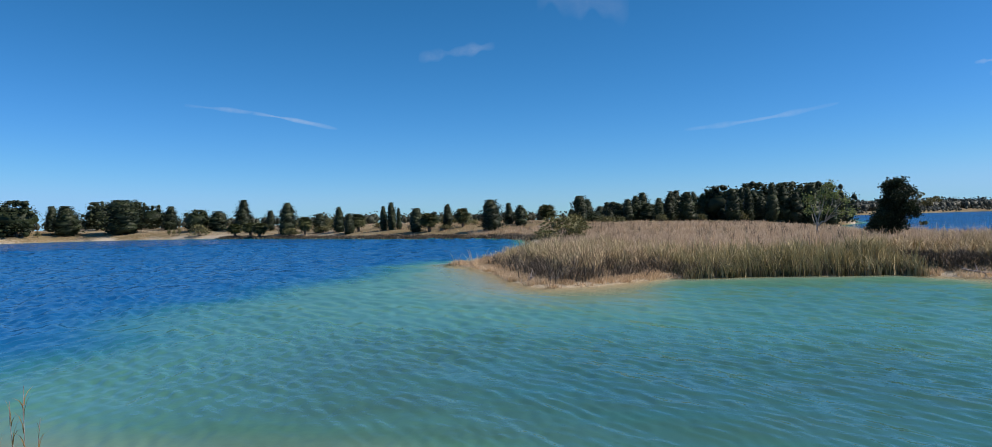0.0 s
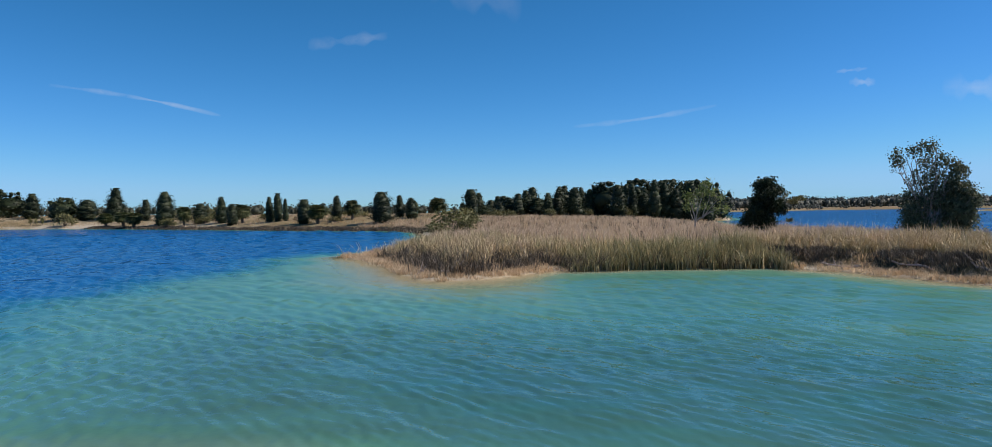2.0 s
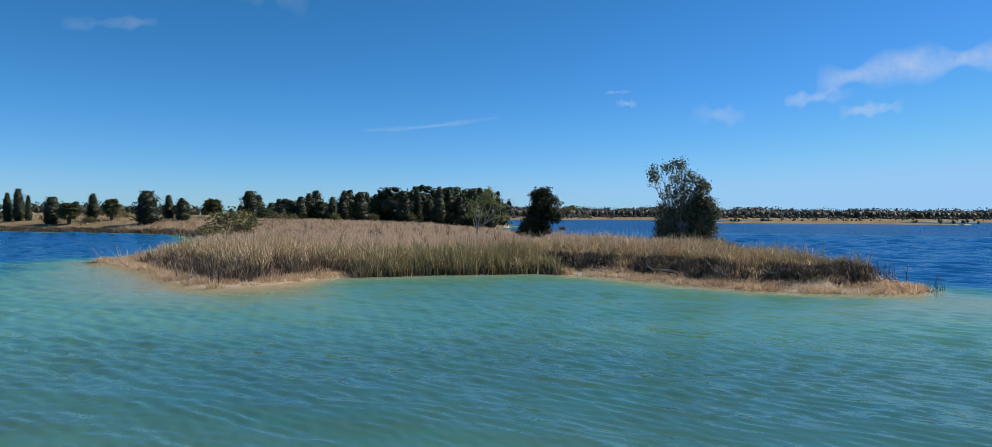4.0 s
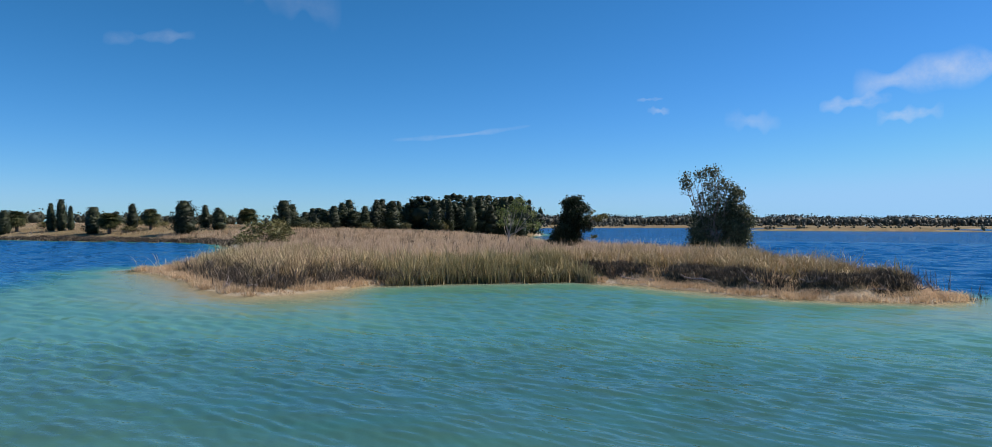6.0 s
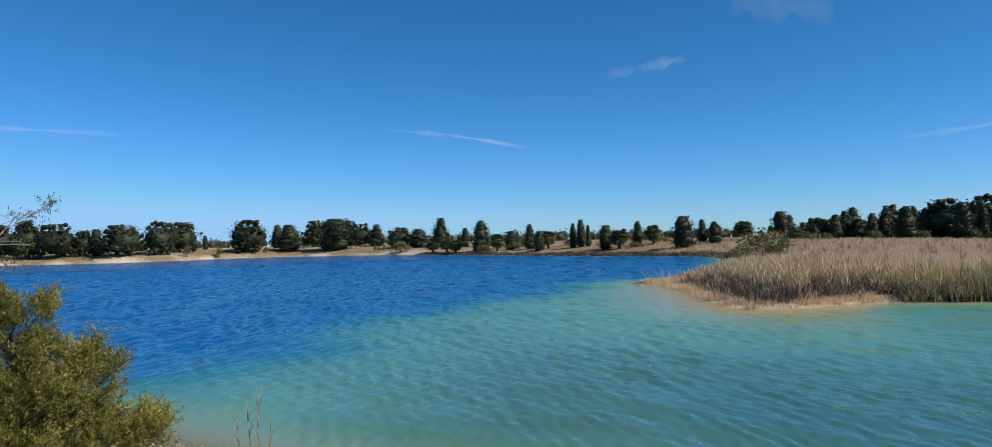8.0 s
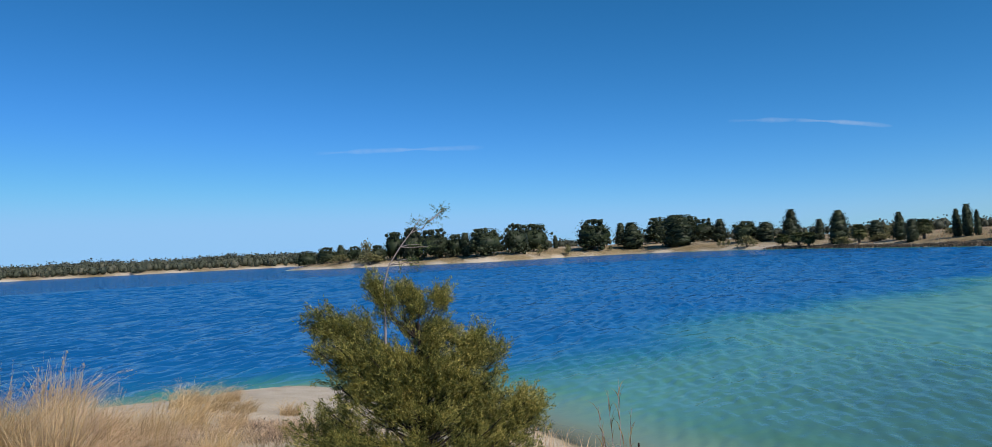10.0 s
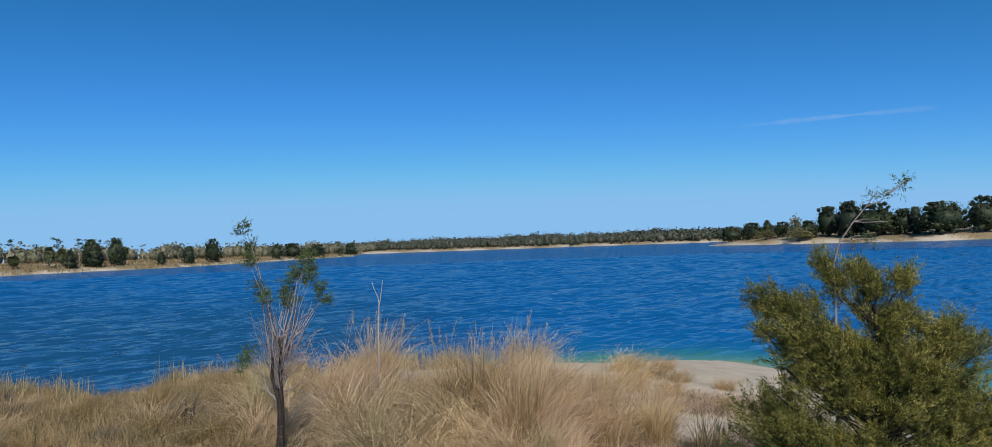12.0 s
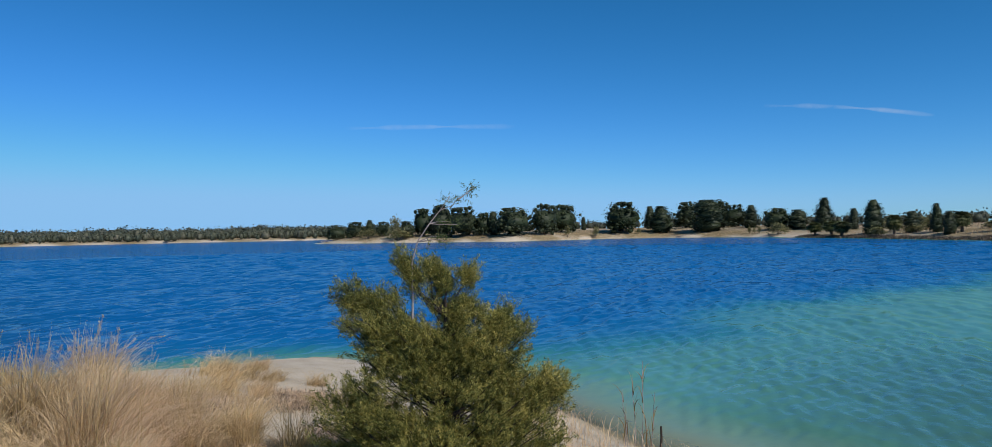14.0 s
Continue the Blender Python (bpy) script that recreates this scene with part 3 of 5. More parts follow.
# ---- trees ----
def grow_cedar(seed, h=8.0, w=3.6, column=0.6, leaf=0.19, tufts=290):
    """A dense cedar: trunk with short upswept boughs and tufts of scale leaves. Returns trunk and crown."""
    rng = np.random.default_rng(seed)
    trunk, crown = Build(), Build()
    tube(trunk, wobble((0, 0, -0.3), (rng.normal() * 0.1, rng.normal() * 0.1, h * 0.92), 6, 0.05, rng), np.linspace(0.13, 0.02, 6) * h / 8)
    z = rng.beta(0.95, 1.25, tufts) * 0.99
    shape = np.minimum(1, 0.62 + 0.38 * z / 0.2) * (1 - z ** (1.2 + column)) ** (0.68 + 0.3 * (1 - column))
    a = rng.uniform(0, 2 * np.pi, tufts)
    lump = 0.8 + 0.22 * np.sin(a * 3 + seed + z * 9) + 0.16 * np.sin(a * 5 - z * 17 + seed)
    rad = w * 0.5 * shape * lump * rng.uniform(0.35, 1.05, tufts) ** 0.6
    c = np.stack([np.cos(a) * rad, np.sin(a) * rad, z * h], 1)
    for i in range(0, tufts, 9):
        tube(trunk, wobble((0, 0, max(0, c[i, 2] - rad[i] * 0.7)), c[i], 3, 0.03, rng), (0.035, 0.022, 0.008), 4)
    k = 10
    at = np.repeat(c, k, 0) + rng.normal(size=(tufts * k, 3)) * np.array([0.15, 0.15, 0.24]) * w / 3.2
    at[:, 2] = np.clip(at[:, 2], 0.06, h * 0.985)
    for f in (0.14, 0.24, 0.35, 0.46, 0.57, 0.68, 0.79):
        s0 = min(1, 0.62 + 0.38 * f / 0.2) * (1 - f ** (1.2 + column)) ** (0.68 + 0.3 * (1 - column))
        blob(crown, (rng.normal() * 0.08, rng.normal() * 0.08, f * h), (w * 0.33 * s0, w * 0.33 * s0, h * 0.19), rng, 6, 7)
    cards(crown, at, rng.uniform(0.6, 1.25, len(at)) * leaf, rng, 1.25, 0.9)
    return trunk, crown


def grow_oak(seed, h=8.0, w=8.0, leaf=0.28, clumps=165, low=0.03):
    """A broad evergreen crown of many clumps on forking limbs."""
    rng = np.random.default_rng(seed)
    trunk, crown = Build(), Build()
    fork = h * 0.25
    tube(trunk, wobble((0, 0, -0.3), (0, 0, fork), 4, 0.05, rng), np.linspace(0.24, 0.17, 4) * h / 8, 7)
    n = clumps
    z = low + (1 - low) * rng.beta(1.3, 1.3, n)
    a = rng.uniform(0, 2 * np.pi, n)
    prof = np.sqrt(np.clip(1 - ((z - 0.42) / 0.6) ** 2, 0.02, 1))
    rad = w * 0.5 * prof * rng.uniform(0.25, 1, n) ** 0.5 * (0.82 + 0.25 * np.sin(a * 2 + seed) + 0.15 * np.sin(a * 5 + z * 7))
    c = np.stack([np.cos(a) * rad, np.sin(a) * rad, z * h], 1)
    for i in range(0, n, 5):
        tube(trunk, wobble((0, 0, fork * rng.uniform(0.7, 1)), c[i], 4, 0.12, rng), (0.09, 0.06, 0.04, 0.012), 5)
    k = 17
    blob(crown, (0, 0, h * 0.46), (w * 0.36, w * 0.36, h * 0.36), rng, 6, 10)
    for p in c[::2]:
        blob(crown, p, np.array([0.4, 0.4, 0.48]) * w / 8 * rng.uniform(0.8, 1.3), rng, 4, 6)
    at = np.repeat(c, k, 0) + rng.normal(size=(n * k, 3)) * np.array([0.42, 0.42, 0.5]) * w / 8
    at[:, 2] = np.clip(at[:, 2], 0.1, h)
    cards(crown, at, rng.uniform(0.6, 1.3, len(at)) * leaf, rng, 1.2, 0.3)
    return trunk, crown


def fan_leaf(b, root, tip, width, rng, fingers=9):
    """One fan of a palm: a stalk from root to tip and folded fingers spread round it."""
    root, tip = np.array(root), np.array(tip)
    u = tip - root
    length = np.linalg.norm(u)
    u /= length
    v = np.cross(u, (0.1, 0.05, 1.0))
    v /= np.linalg.norm(v)
    w = np.cross(v, u)
    tube(b, [root, root + u * length * 0.5 + w * 0.05], (0.03, 0.02), 3)
    hub = root + u * length * 0.48
    co, fa = [], []
    for i, t in enumerate(np.linspace(-1.25, 1.25, fingers)):
        d = u * math.cos(t) + v * math.sin(t)
        l = width * (0.75 + 0.25 * math.cos(t)) * rng.uniform(0.85, 1.1)
        s = np.cross(d, w)
        mid, end = hub + d * l * 0.55 + w * 0.05, hub + d * l - np.array([0, 0, 0.26 * l])
        co += [hub, mid - s * 0.11 * l, end, mid + s * 0.11 * l]
        fa.append([4 * i, 4 * i + 1, 4 * i + 2, 4 * i + 3])
    b.add(co, fa)


def grow_palm(seed, h=4.0, w=4.0, leaves=84):
    rng = np.random.default_rng(seed)
    trunk, crown = Build(), Build()
    top = h - w * 0.46
    zs = np.linspace(-0.3, max(0.4, top), 14)
    tube(trunk, np.stack([0.02 * np.sin(zs * 3), 0 * zs, zs], 1), 0.17 + 0.025 * (np.arange(14) % 2), 8)
    blob(crown, (0, 0, top - 0.25), (w * 0.24, w * 0.24, w * 0.26), rng)
    for i in range(leaves):
        t = rng.uniform(-1.25, 1.3)
        a = i * 2.4 + rng.normal() * 0.2
        l = w * 0.30 * rng.uniform(0.7, 1.15)
        d = np.array([math.cos(a) * math.cos(t), math.sin(a) * math.cos(t), math.sin(t)])
        fan_leaf(crown, np.array([0, 0, max(0.4, top)]) + d * 0.12, np.array([0, 0, max(0.4, top)]) + d * l, w * 0.23, rng, 8)
    return trunk, crown


def grow_pine(seed, h=9.0, w=2.6):
    """A thin pine: a bare pole with a few flat tufts at the top."""
    rng = np.random.default_rng(seed)
    trunk, crown = Build(), Build()
    tube(trunk, wobble((0, 0, -0.3), (rng.normal() * 0.25, rng.normal() * 0.25, h * 0.97), 6, 0.08, rng), np.linspace(0.11, 0.025, 6), 6)
    n = int(rng.integers(5, 10))
    z = h * rng.uniform(0.6, 0.99, n)
    a = rng.uniform(0, 2 * np.pi, n)
    rad = w * 0.5 * rng.uniform(0.2, 1, n) * np.sqrt(np.clip(1.1 - z / h, 0.05, 1)) * 1.35
    c = np.stack([np.cos(a) * rad, np.sin(a) * rad, z], 1)
    for p in c:
        tube(trunk, wobble((0, 0, p[2] - 0.3), p, 3, 0.05, rng), (0.04, 0.03, 0.012), 4)
    for i in range(6):
        t = rng.uniform(0, 2 * np.pi)
        zz = h * rng.uniform(0.3, 0.7)
        tube(trunk, wobble((0, 0, zz), (math.cos(t) * 0.8, math.sin(t) * 0.8, zz + rng.uniform(-0.1, 0.5)), 3, 0.05, rng), (0.03, 0.02, 0.006), 4)
    at = np.repeat(c, 22, 0) + rng.normal(size=(n * 22, 3)) * np.array([0.25, 0.25, 0.22])
    cards(crown, at, rng.uniform(0.5, 1.1, len(at)) * 0.3, rng, 1.6, 0.6)
    return trunk, crown


def grow_shrub(seed, h=2.5, w=2.5, leaf=0.2):
    rng = np.random.default_rng(seed)
    stems, crown = Build(), Build()
    n = 34
    a, e = rng.uniform(0, 2 * np.pi, n), rng.uniform(0.15, 1.45, n)
    l = rng.uniform(0.5, 1.0, n)
    c = np.stack([np.cos(a) * np.cos(e) * l * w * 0.5, np.sin(a) * np.cos(e) * l * w * 0.5, 0.1 * h + np.sin(e) * l * h * 0.88], 1)
    for p in c[::3]:
        tube(stems, wobble((0, 0, -0.15), p, 3, 0.05, rng), (0.035, 0.02, 0.008), 4)
    at = np.repeat(c, 18, 0) + rng.normal(size=(n * 18, 3)) * np.array([0.11 * w, 0.11 * w, 0.08 * h])
    at[:, 2] = np.clip(at[:, 2], 0.05, h)
    cards(crown, at, rng.uniform(0.6, 1.2, len(at)) * leaf * max(w, h) / 2.5, rng, 1.3, 0.4)
    return stems, crown


def plant(name, grown, bark, leaf, label, category, group=""):
    """A plant as a thing with trunk and crown, standing at the origin until it is copied."""
    e = thing(name, label, category, group)
    part("trunk", grown[0], bark, e)
    part("crown", grown[1], leaf, e)
    return e


def spread(moulds, rows, size, rng, sink=0.05):
    """Stand copies of the moulds at rows of x, y, height above the water of the top, width. The moulds are of the given height and width."""
    for i, (px, py, top, w) in enumerate(rows):
        m, (h0, w0) = moulds[i % len(moulds)], size[i % len(moulds)]
        g = max(on_land(px, py), 0.05)
        s = Matrix.LocRotScale((px, py, g - sink), Euler((0, 0, rng.uniform(0, 6.28))), None)
        c = copy_thing(m, s)
        k = max(top - g, 0.4) / h0
        c.scale = (w / w0, w / w0, k)


def retire(moulds):
    """Remove the moulds once their copies stand."""
    for m in moulds:
        for o in (*m.children_recursive, m):
            bpy.data.objects.remove(o)


CEDARS = [
    (-115.5, 195.4, 9.3, 3.1), (-106.5, 186.3, 8.9, 6.9), (-92.7, 186.9, 10.1, 8.8), (-84.0, 194.2, 8.4, 3.9),
    (-68.4, 185.0, 6.6, 5.0), (-60.8, 181.3, 9.1, 4.2), (-50.4, 168.2, 6.1, 1.8), (-42.6, 153.8, 7.3, 3.8),
    (-34.2, 146.6, 4.8, 2.8), (-29.5, 141.9, 5.9, 2.2), (-26.4, 135.5, 4.5, 1.9), (-19.8, 133.2, 5.6, 1.4),
    (-18.2, 132.0, 6.2, 1.6), (-16.8, 130.9, 5.2, 1.1), (-13.0, 123.2, 4.9, 2.1), (-7.9, 125.0, 5.5, 1.7),
    (-0.5, 112.5, 5.7, 3.2), (2.3, 124.6, 5.4, 1.7), (-135.4, 148.6, 8.1, 2.7), (-182.0, 143.6, 7.0, 3.1),
    (-132.7, 185.9, 6.6, 1.5), (4.0, 119.4, 4.9, 2.2), (14.2, 124.7, 6.3, 2.5),
]
OAKS = [
    (-115.8, 181.2, 10.1, 10.0), (-105.6, 201.0, 10.1, 8.4), (-96.9, 202.6, 9.9, 4.9), (-90.8, 199.4, 8.7, 6.5),
    (-73.4, 184.9, 7.0, 6.4), (-128.0, 168.6, 9.7, 8.0), (-124.4, 156.2, 9.5, 6.7), (-128.4, 148.3, 8.7, 9.3),
    (-138.4, 148.1, 7.7, 4.4), (-143.1, 145.4, 9.3, 7.9), (-150.7, 144.0, 10.3, 6.3), (-158.2, 144.1, 9.4, 5.8),
    (-185.1, 140.6, 6.3, 6.3), (-195.4, 140.9, 5.6, 6.1), (-161.0, 140.0, 6.0, 4.7), (-172.8, 141.3, 6.1, 4.9),
]
PALMS = [
    (-57.3, 165.0, 3.8, 4.4), (-52.4, 160.3, 4.0, 4.3), (-48.8, 155.6, 4.1, 4.1), (-36.8, 145.0, 4.9, 3.5),
    (-25.2, 138.1, 5.1, 3.8), (-10.6, 120.9, 4.7, 4.1), (-5.3, 122.8, 5.3, 3.3), (4.3, 123.2, 5.0, 2.7), (8.8, 127.3, 5.6, 3.9),
]
SHRUBS = [
    (-68.6, 173.5, 3.7, 4.1), (-77.8, 178.8, 2.8, 1.0), (-76.4, 178.2, 2.5, 0.8), (-74.8, 177.6, 2.8, 1.0),
    (-110.0, 180.1, 2.9, 1.4), (-5.2, 126.6, 2.9, 2.1), (-161.7, 136.5, 8.0, 3.9), (-120.3, 161.1, 4.0, 1.7),
    (-117.8, 170.7, 3.9, 2.1), (-159.8, 136.1, 3.8, 7.1), (-174.0, 136.7, 4.4, 5.6), (27.0, 121.3, 2.9, 2.1),
    (42.3, 129.2, 3.3, 2.1), (34.6, 125.6, 2.8, 1.8),
]
WEST_OAKS = [
    (-157.2, -59.2, 6.9, 4.2), (-160.1, -55.3, 7.6, 6.0), (-188.9, -28.2, 7.2, 4.5), (-214.9, -8.7, 6.9, 4.4),
    (-252.5, 9.1, 5.4, 3.8), (-269.1, 15.2, 5.7, 6.8), (-288.7, 24.7, 5.2, 7.3), (-325.9, 42.2, 5.6, 6.1),
]
WEST_PALMS = [
    (-179.8, -39.6, 6.5, 2.9), (-185.4, -38.4, 6.1, 2.6), (-192.2, -26.9, 6.2, 2.2), (-167.9, -51.5, 5.2, 3.3),
    (-170.6, -49.3, 4.9, 3.2), (-175.3, -45.0, 4.5, 2.9), (-153.2, -59.8, 4.8, 2.2), (-311.5, 35.8, 4.3, 3.9), (-158.0, -60.6, 4.9, 2.7),
]
WEST_CEDARS = [(-185.1, -32.8, 7.1, 3.8), (-180.5, -35.8, 4.7, 2.5), (-204.5, -14.0, 5.1, 2.8), (-183.8, -31.6, 6.2, 3.5), (-193.6, -19.3, 3.8, 2.0)]
PINES = [
    (-187.9, -73.0, 7.7, 2.4), (-191.1, -70.6, 8.6, 2.7), (-196.7, -65.9, 8.4, 2.4), (-199.3, -63.6, 7.8, 2.1),
    (-201.4, -61.7, 9.0, 3.2), (-203.7, -59.6, 8.1, 2.1), (-206.0, -57.3, 8.2, 2.9), (-208.7, -54.3, 8.0, 2.5),
    (-210.2, -52.4, 7.7, 2.2), (-212.1, -49.8, 7.0, 1.8), (-214.8, -46.0, 8.4, 2.6), (-215.5, -45.0, 8.4, 2.2),
    (-218.0, -41.2, 8.0, 2.6), (-221.0, -36.8, 7.8, 1.9), (-222.2, -35.2, 7.7, 2.3), (-227.6, -27.4, 6.2, 2.3),
    (-230.0, -23.8, 5.7, 1.9), (-234.9, -18.8, 5.4, 2.0), (-193.3, -68.8, 7.8, 2.1), (-207.2, -56.2, 7.4, 2.2),
]

place_rng = np.random.default_rng(11)
cedar_moulds = [plant("cedar_tree", grow_cedar(s, 8.0, 3.6, c), DARK_BARK, CEDAR_LEAF, "dense dark green cedar on the far sandy shore", "tree", "cedars on the far shore") for s, c in ((1, 1.5), (2, 0.7), (3, 2.0), (4, 1.0))]
spread(cedar_moulds, CEDARS, [(8.0, 2.6)] * 4, place_rng)
for m in cedar_moulds:
    tagged(m, "dense dark green cedar among palms and pines", group="cedars on the western shore")
spread(cedar_moulds, WEST_CEDARS, [(8.0, 2.6)] * 4, place_rng)
# the dark stand behind the spit: rows of cedars, taller to the east
retire(cedar_moulds)
stand_moulds = [plant("cedar_tree", grow_cedar(s, 8.0, 3.6, c, 0.27, 130), DARK_BARK, CEDAR_LEAF, "tall dark cedar in a close stand behind the dry grass", "tree", "cedars of the dark stand") for s, c in ((5, 0.4), (6, 1.1), (7, 0.7))]
stand = []
for i in range(54):
    az = radians(-5.5 - 18.8 * (i + place_rng.uniform(0, 1)) / 54)
    dist = place_rng.choice([138, 147, 158, 168]) + place_rng.uniform(-4, 4) - 20 * step(-0.12, -0.05, np.array(az))
    el = 0.1 + np.interp(-math.degrees(az), [5, 8, 10, 12, 15, 18, 20, 24.3], [1.25, 1.2, 1.75, 1.65, 1.75, 1.8, 2.0, 1.85]) + place_rng.uniform(-0.9, 0.15)
    stand.append((-dist * math.sin(az), dist * math.cos(az), 2.5 + dist * math.tan(radians(el)), place_rng.uniform(2.0, 3.7)))
spread(stand_moulds, stand, [(8.0, 2.6)] * 3, place_rng)
retire(stand_moulds)
oak_moulds = [plant("oak_tree", grow_oak(s), BARK, OAK_LEAF, "broad round evergreen oak on the far sandy shore", "tree", "oaks on the far shore") for s in (21, 22, 23)]
spread(oak_moulds, OAKS, [(8.0, 6.2)] * 3, place_rng)
for m in oak_moulds:
    tagged(m, "round dark green oak behind the western reeds", group="oaks on the western shore")
spread(oak_moulds, WEST_OAKS, [(8.0, 7.8)] * 3, place_rng)
for m in oak_moulds:
    tagged(m, "broad dark oak rising out of the close stand", group="oaks of the dark stand")
spread(oak_moulds, [(50.5, 146.0, 8.4, 8.0), (56.0, 143.0, 8.2, 8.5), (60.5, 141.0, 8.0, 7.0), (62.5, 138.5, 7.2, 6.0), (45.0, 150.0, 8.2, 7.0)], [(8.0, 6.2)] * 3, place_rng)
retire(oak_moulds)
palm_moulds = [plant("cabbage_palm", grow_palm(s, 4.0, 4.0), BARK, PALM_LEAF, "short cabbage palm with a full round head", "palm", "palms on the far shore") for s in (31, 32, 33)]
spread(palm_moulds, PALMS, [(4.0, 2.9)] * 3, place_rng)
for m in palm_moulds:
    tagged(m, group="palms on the western shore")
spread(palm_moulds, WEST_PALMS, [(4.0, 2.9)] * 3, place_rng)
retire(palm_moulds)
pine_moulds = [plant("pine_tree", grow_pine(s), PALE_BARK, OAK_LEAF, "thin pine with a bare grey pole and small tufted top", "tree", "pines on the western shore") for s in (41, 42, 43, 44, 45)]
spread(pine_moulds, PINES, [(9.0, 2.6)] * 5, place_rng)
retire(pine_moulds)
shrub_moulds = [plant("shrub", grow_shrub(s), BARK, SCRUB_LEAF, "low yellowish green shrub on the sandy shore", "shrub", "shrubs on the far shore") for s in (51, 52)]
spread(shrub_moulds, SHRUBS, [(2.5, 2.5)] * 2, place_rng)
for m in shrub_moulds:
    tagged(m, "low grey green shrub at the head of the inlet", group="shrubs by the inlet")
spread(shrub_moulds, [(7.5, 86.0, 3.1, 4.6), (7.9, 74.0, 2.1, 2.2), (5.2, 74.0, 1.7, 3.0), (10.5, 92.0, 2.5, 3.0)], [(2.5, 2.5)] * 2, place_rng)
for m in shrub_moulds:
    tagged(m, "low grey green shrub in the dry grass of the far shore", group="shrubs on the far shore")
low = []
while len(low) < 22:
    px, py = place_rng.uniform(-60, 22), place_rng.uniform(100, 190)
    gz, gd = land(np.array([px]), np.array([py]))
    if 2 < gd[0] < 24:
        low.append((px, py, float(gz[0]) + place_rng.uniform(1.0, 2.4), place_rng.uniform(1.6, 3.6)))
spread(shrub_moulds, low, [(2.5, 2.5)] * 2, place_rng)
retire(shrub_moulds)


# distant woods, far too many to count
def woods(name, label, line, tall, count, seed, deep, leaf=None, n=30, even=0.62):
    rng = np.random.default_rng(seed)
    p = np.array(line, float)
    seg = np.hypot(*np.diff(p, axis=0).T)
    s = np.sort(rng.uniform(0, seg.sum(), count))
    cx, cy = np.interp(s, np.concatenate([[0], np.cumsum(seg)]), p[:, 0]), np.interp(s, np.concatenate([[0], np.cumsum(seg)]), p[:, 1])
    back = rng.uniform(0, deep, count)
    away = np.stack([cx, cy], 1) / np.hypot(cx, cy)[:, None]
    cx, cy = cx + away[:, 0] * back, cy + away[:, 1] * back
    b = Build()
    h = tall * rng.uniform(even, 1.0, count) * (0.75 + 0.35 * back / deep) * (1 + 0.18 * rough(s, s * 0, 40))
    g = np.maximum(land(cx, cy)[0], 0)
    for i in range(count):
        w = h[i] * rng.uniform(0.38, 0.75)
        q = rng.normal(size=(n, 3))
        q /= np.linalg.norm(q, axis=1)[:, None]
        q *= rng.uniform(0.5, 1, n)[:, None]
        at = np.array([cx[i], cy[i], g[i] + h[i] * 0.48]) + q * np.array([w, w, h[i] * 0.46])
        blob(b, (cx[i], cy[i], g[i] + h[i] * 0.36), (w * 0.55, w * 0.55, h[i] * 0.36), rng, 4, 5)
        cards(b, at, h[i] * 0.17 * rng.uniform(0.6, 1.1, n), rng, 1.1, 0.0)
    return tagged(part(name, b, leaf or WOOD_FAR), label, "woods", kind="stuff")


woods("far_woods", "distant grey green woods along the far western shore", [(-455, 74), (-406, 132), (-372, 190), (-333, 222), (-318, 300)], 6.8, 620, 61, 55)
woods("far_woods", "higher wooded rise behind the far western shore", [(-640, 60), (-600, 190), (-540, 290), (-480, 400)], 10.5, 600, 67, 50, WOOD_DARK, 18, 0.8)
woods("far_woods", "low hazy woods beyond the second lake", [(200, 432), (305, 492), (410, 420), (492, 338), (575, 205), (640, 20)], 3.4, 520, 62, 60, WOOD_DARK, 24)
woods("far_woods", "level wooded ridge behind the second lake", [(260, 560), (380, 600), (520, 500), (640, 380), (760, 180), (800, 0)], 11.2, 1500, 66, 70, WOOD_DARK, 18, 0.84)
woods("far_woods", "distant woods behind the sandy far shore", [(-300, 290), (-190, 250), (-150, 260), (-60, 260), (20, 240), (90, 230)], 4.8, 420, 63, 40)
woods("far_woods", "low scrub behind the western shore", [(-172, -82), (-196, -58), (-226, -22), (-260, 0), (-330, 36), (-440, 60), (-470, 80)], 5.6, 520, 64, 34, SCRUB_FAR)
woods("isle_scrub", "low dark scrub on the sandy islet and shore beyond", [(228, 255), (252, 234), (272, 214), (296, 190)], 2.4, 34, 65, 5)


# ---- trees on the spit ----
def lobed_crown(b, lobes, right, away, rng, leaf, per=26, long=1.4, fuzz=0.13, core=True):
    """Leaves in lobes: across, height, half width, half height, tufts. Full lobes get a shaded inside."""
    for l, z, w, t, n in lobes:
        q = rng.normal(size=(n, 3))
        q *= (rng.uniform(0.25, 1, n) ** 0.5 / np.linalg.norm(q, axis=1))[:, None]
        depth = rng.normal() * 0.25
        c = right * l + away * depth + np.array([0, 0, z]) + right * (q[:, :1] * w) + away * (q[:, 1:2] * w * 0.9) + np.array([0, 0, 1]) * (q[:, 2:] * t)
        at = np.repeat(c, per, 0) + rng.normal(size=(n * per, 3)) * fuzz
        at[:, 2] = np.maximum(at[:, 2], 0.08)
        if core and n > 30:
            blob(b, right * l + away * depth + np.array([0, 0, z]), (w * 0.6, w * 0.6, t * 0.6), rng)
        cards(b, at, rng.uniform(0.7, 1.3, len(at)) * leaf, rng, long, 0.4)
    return b


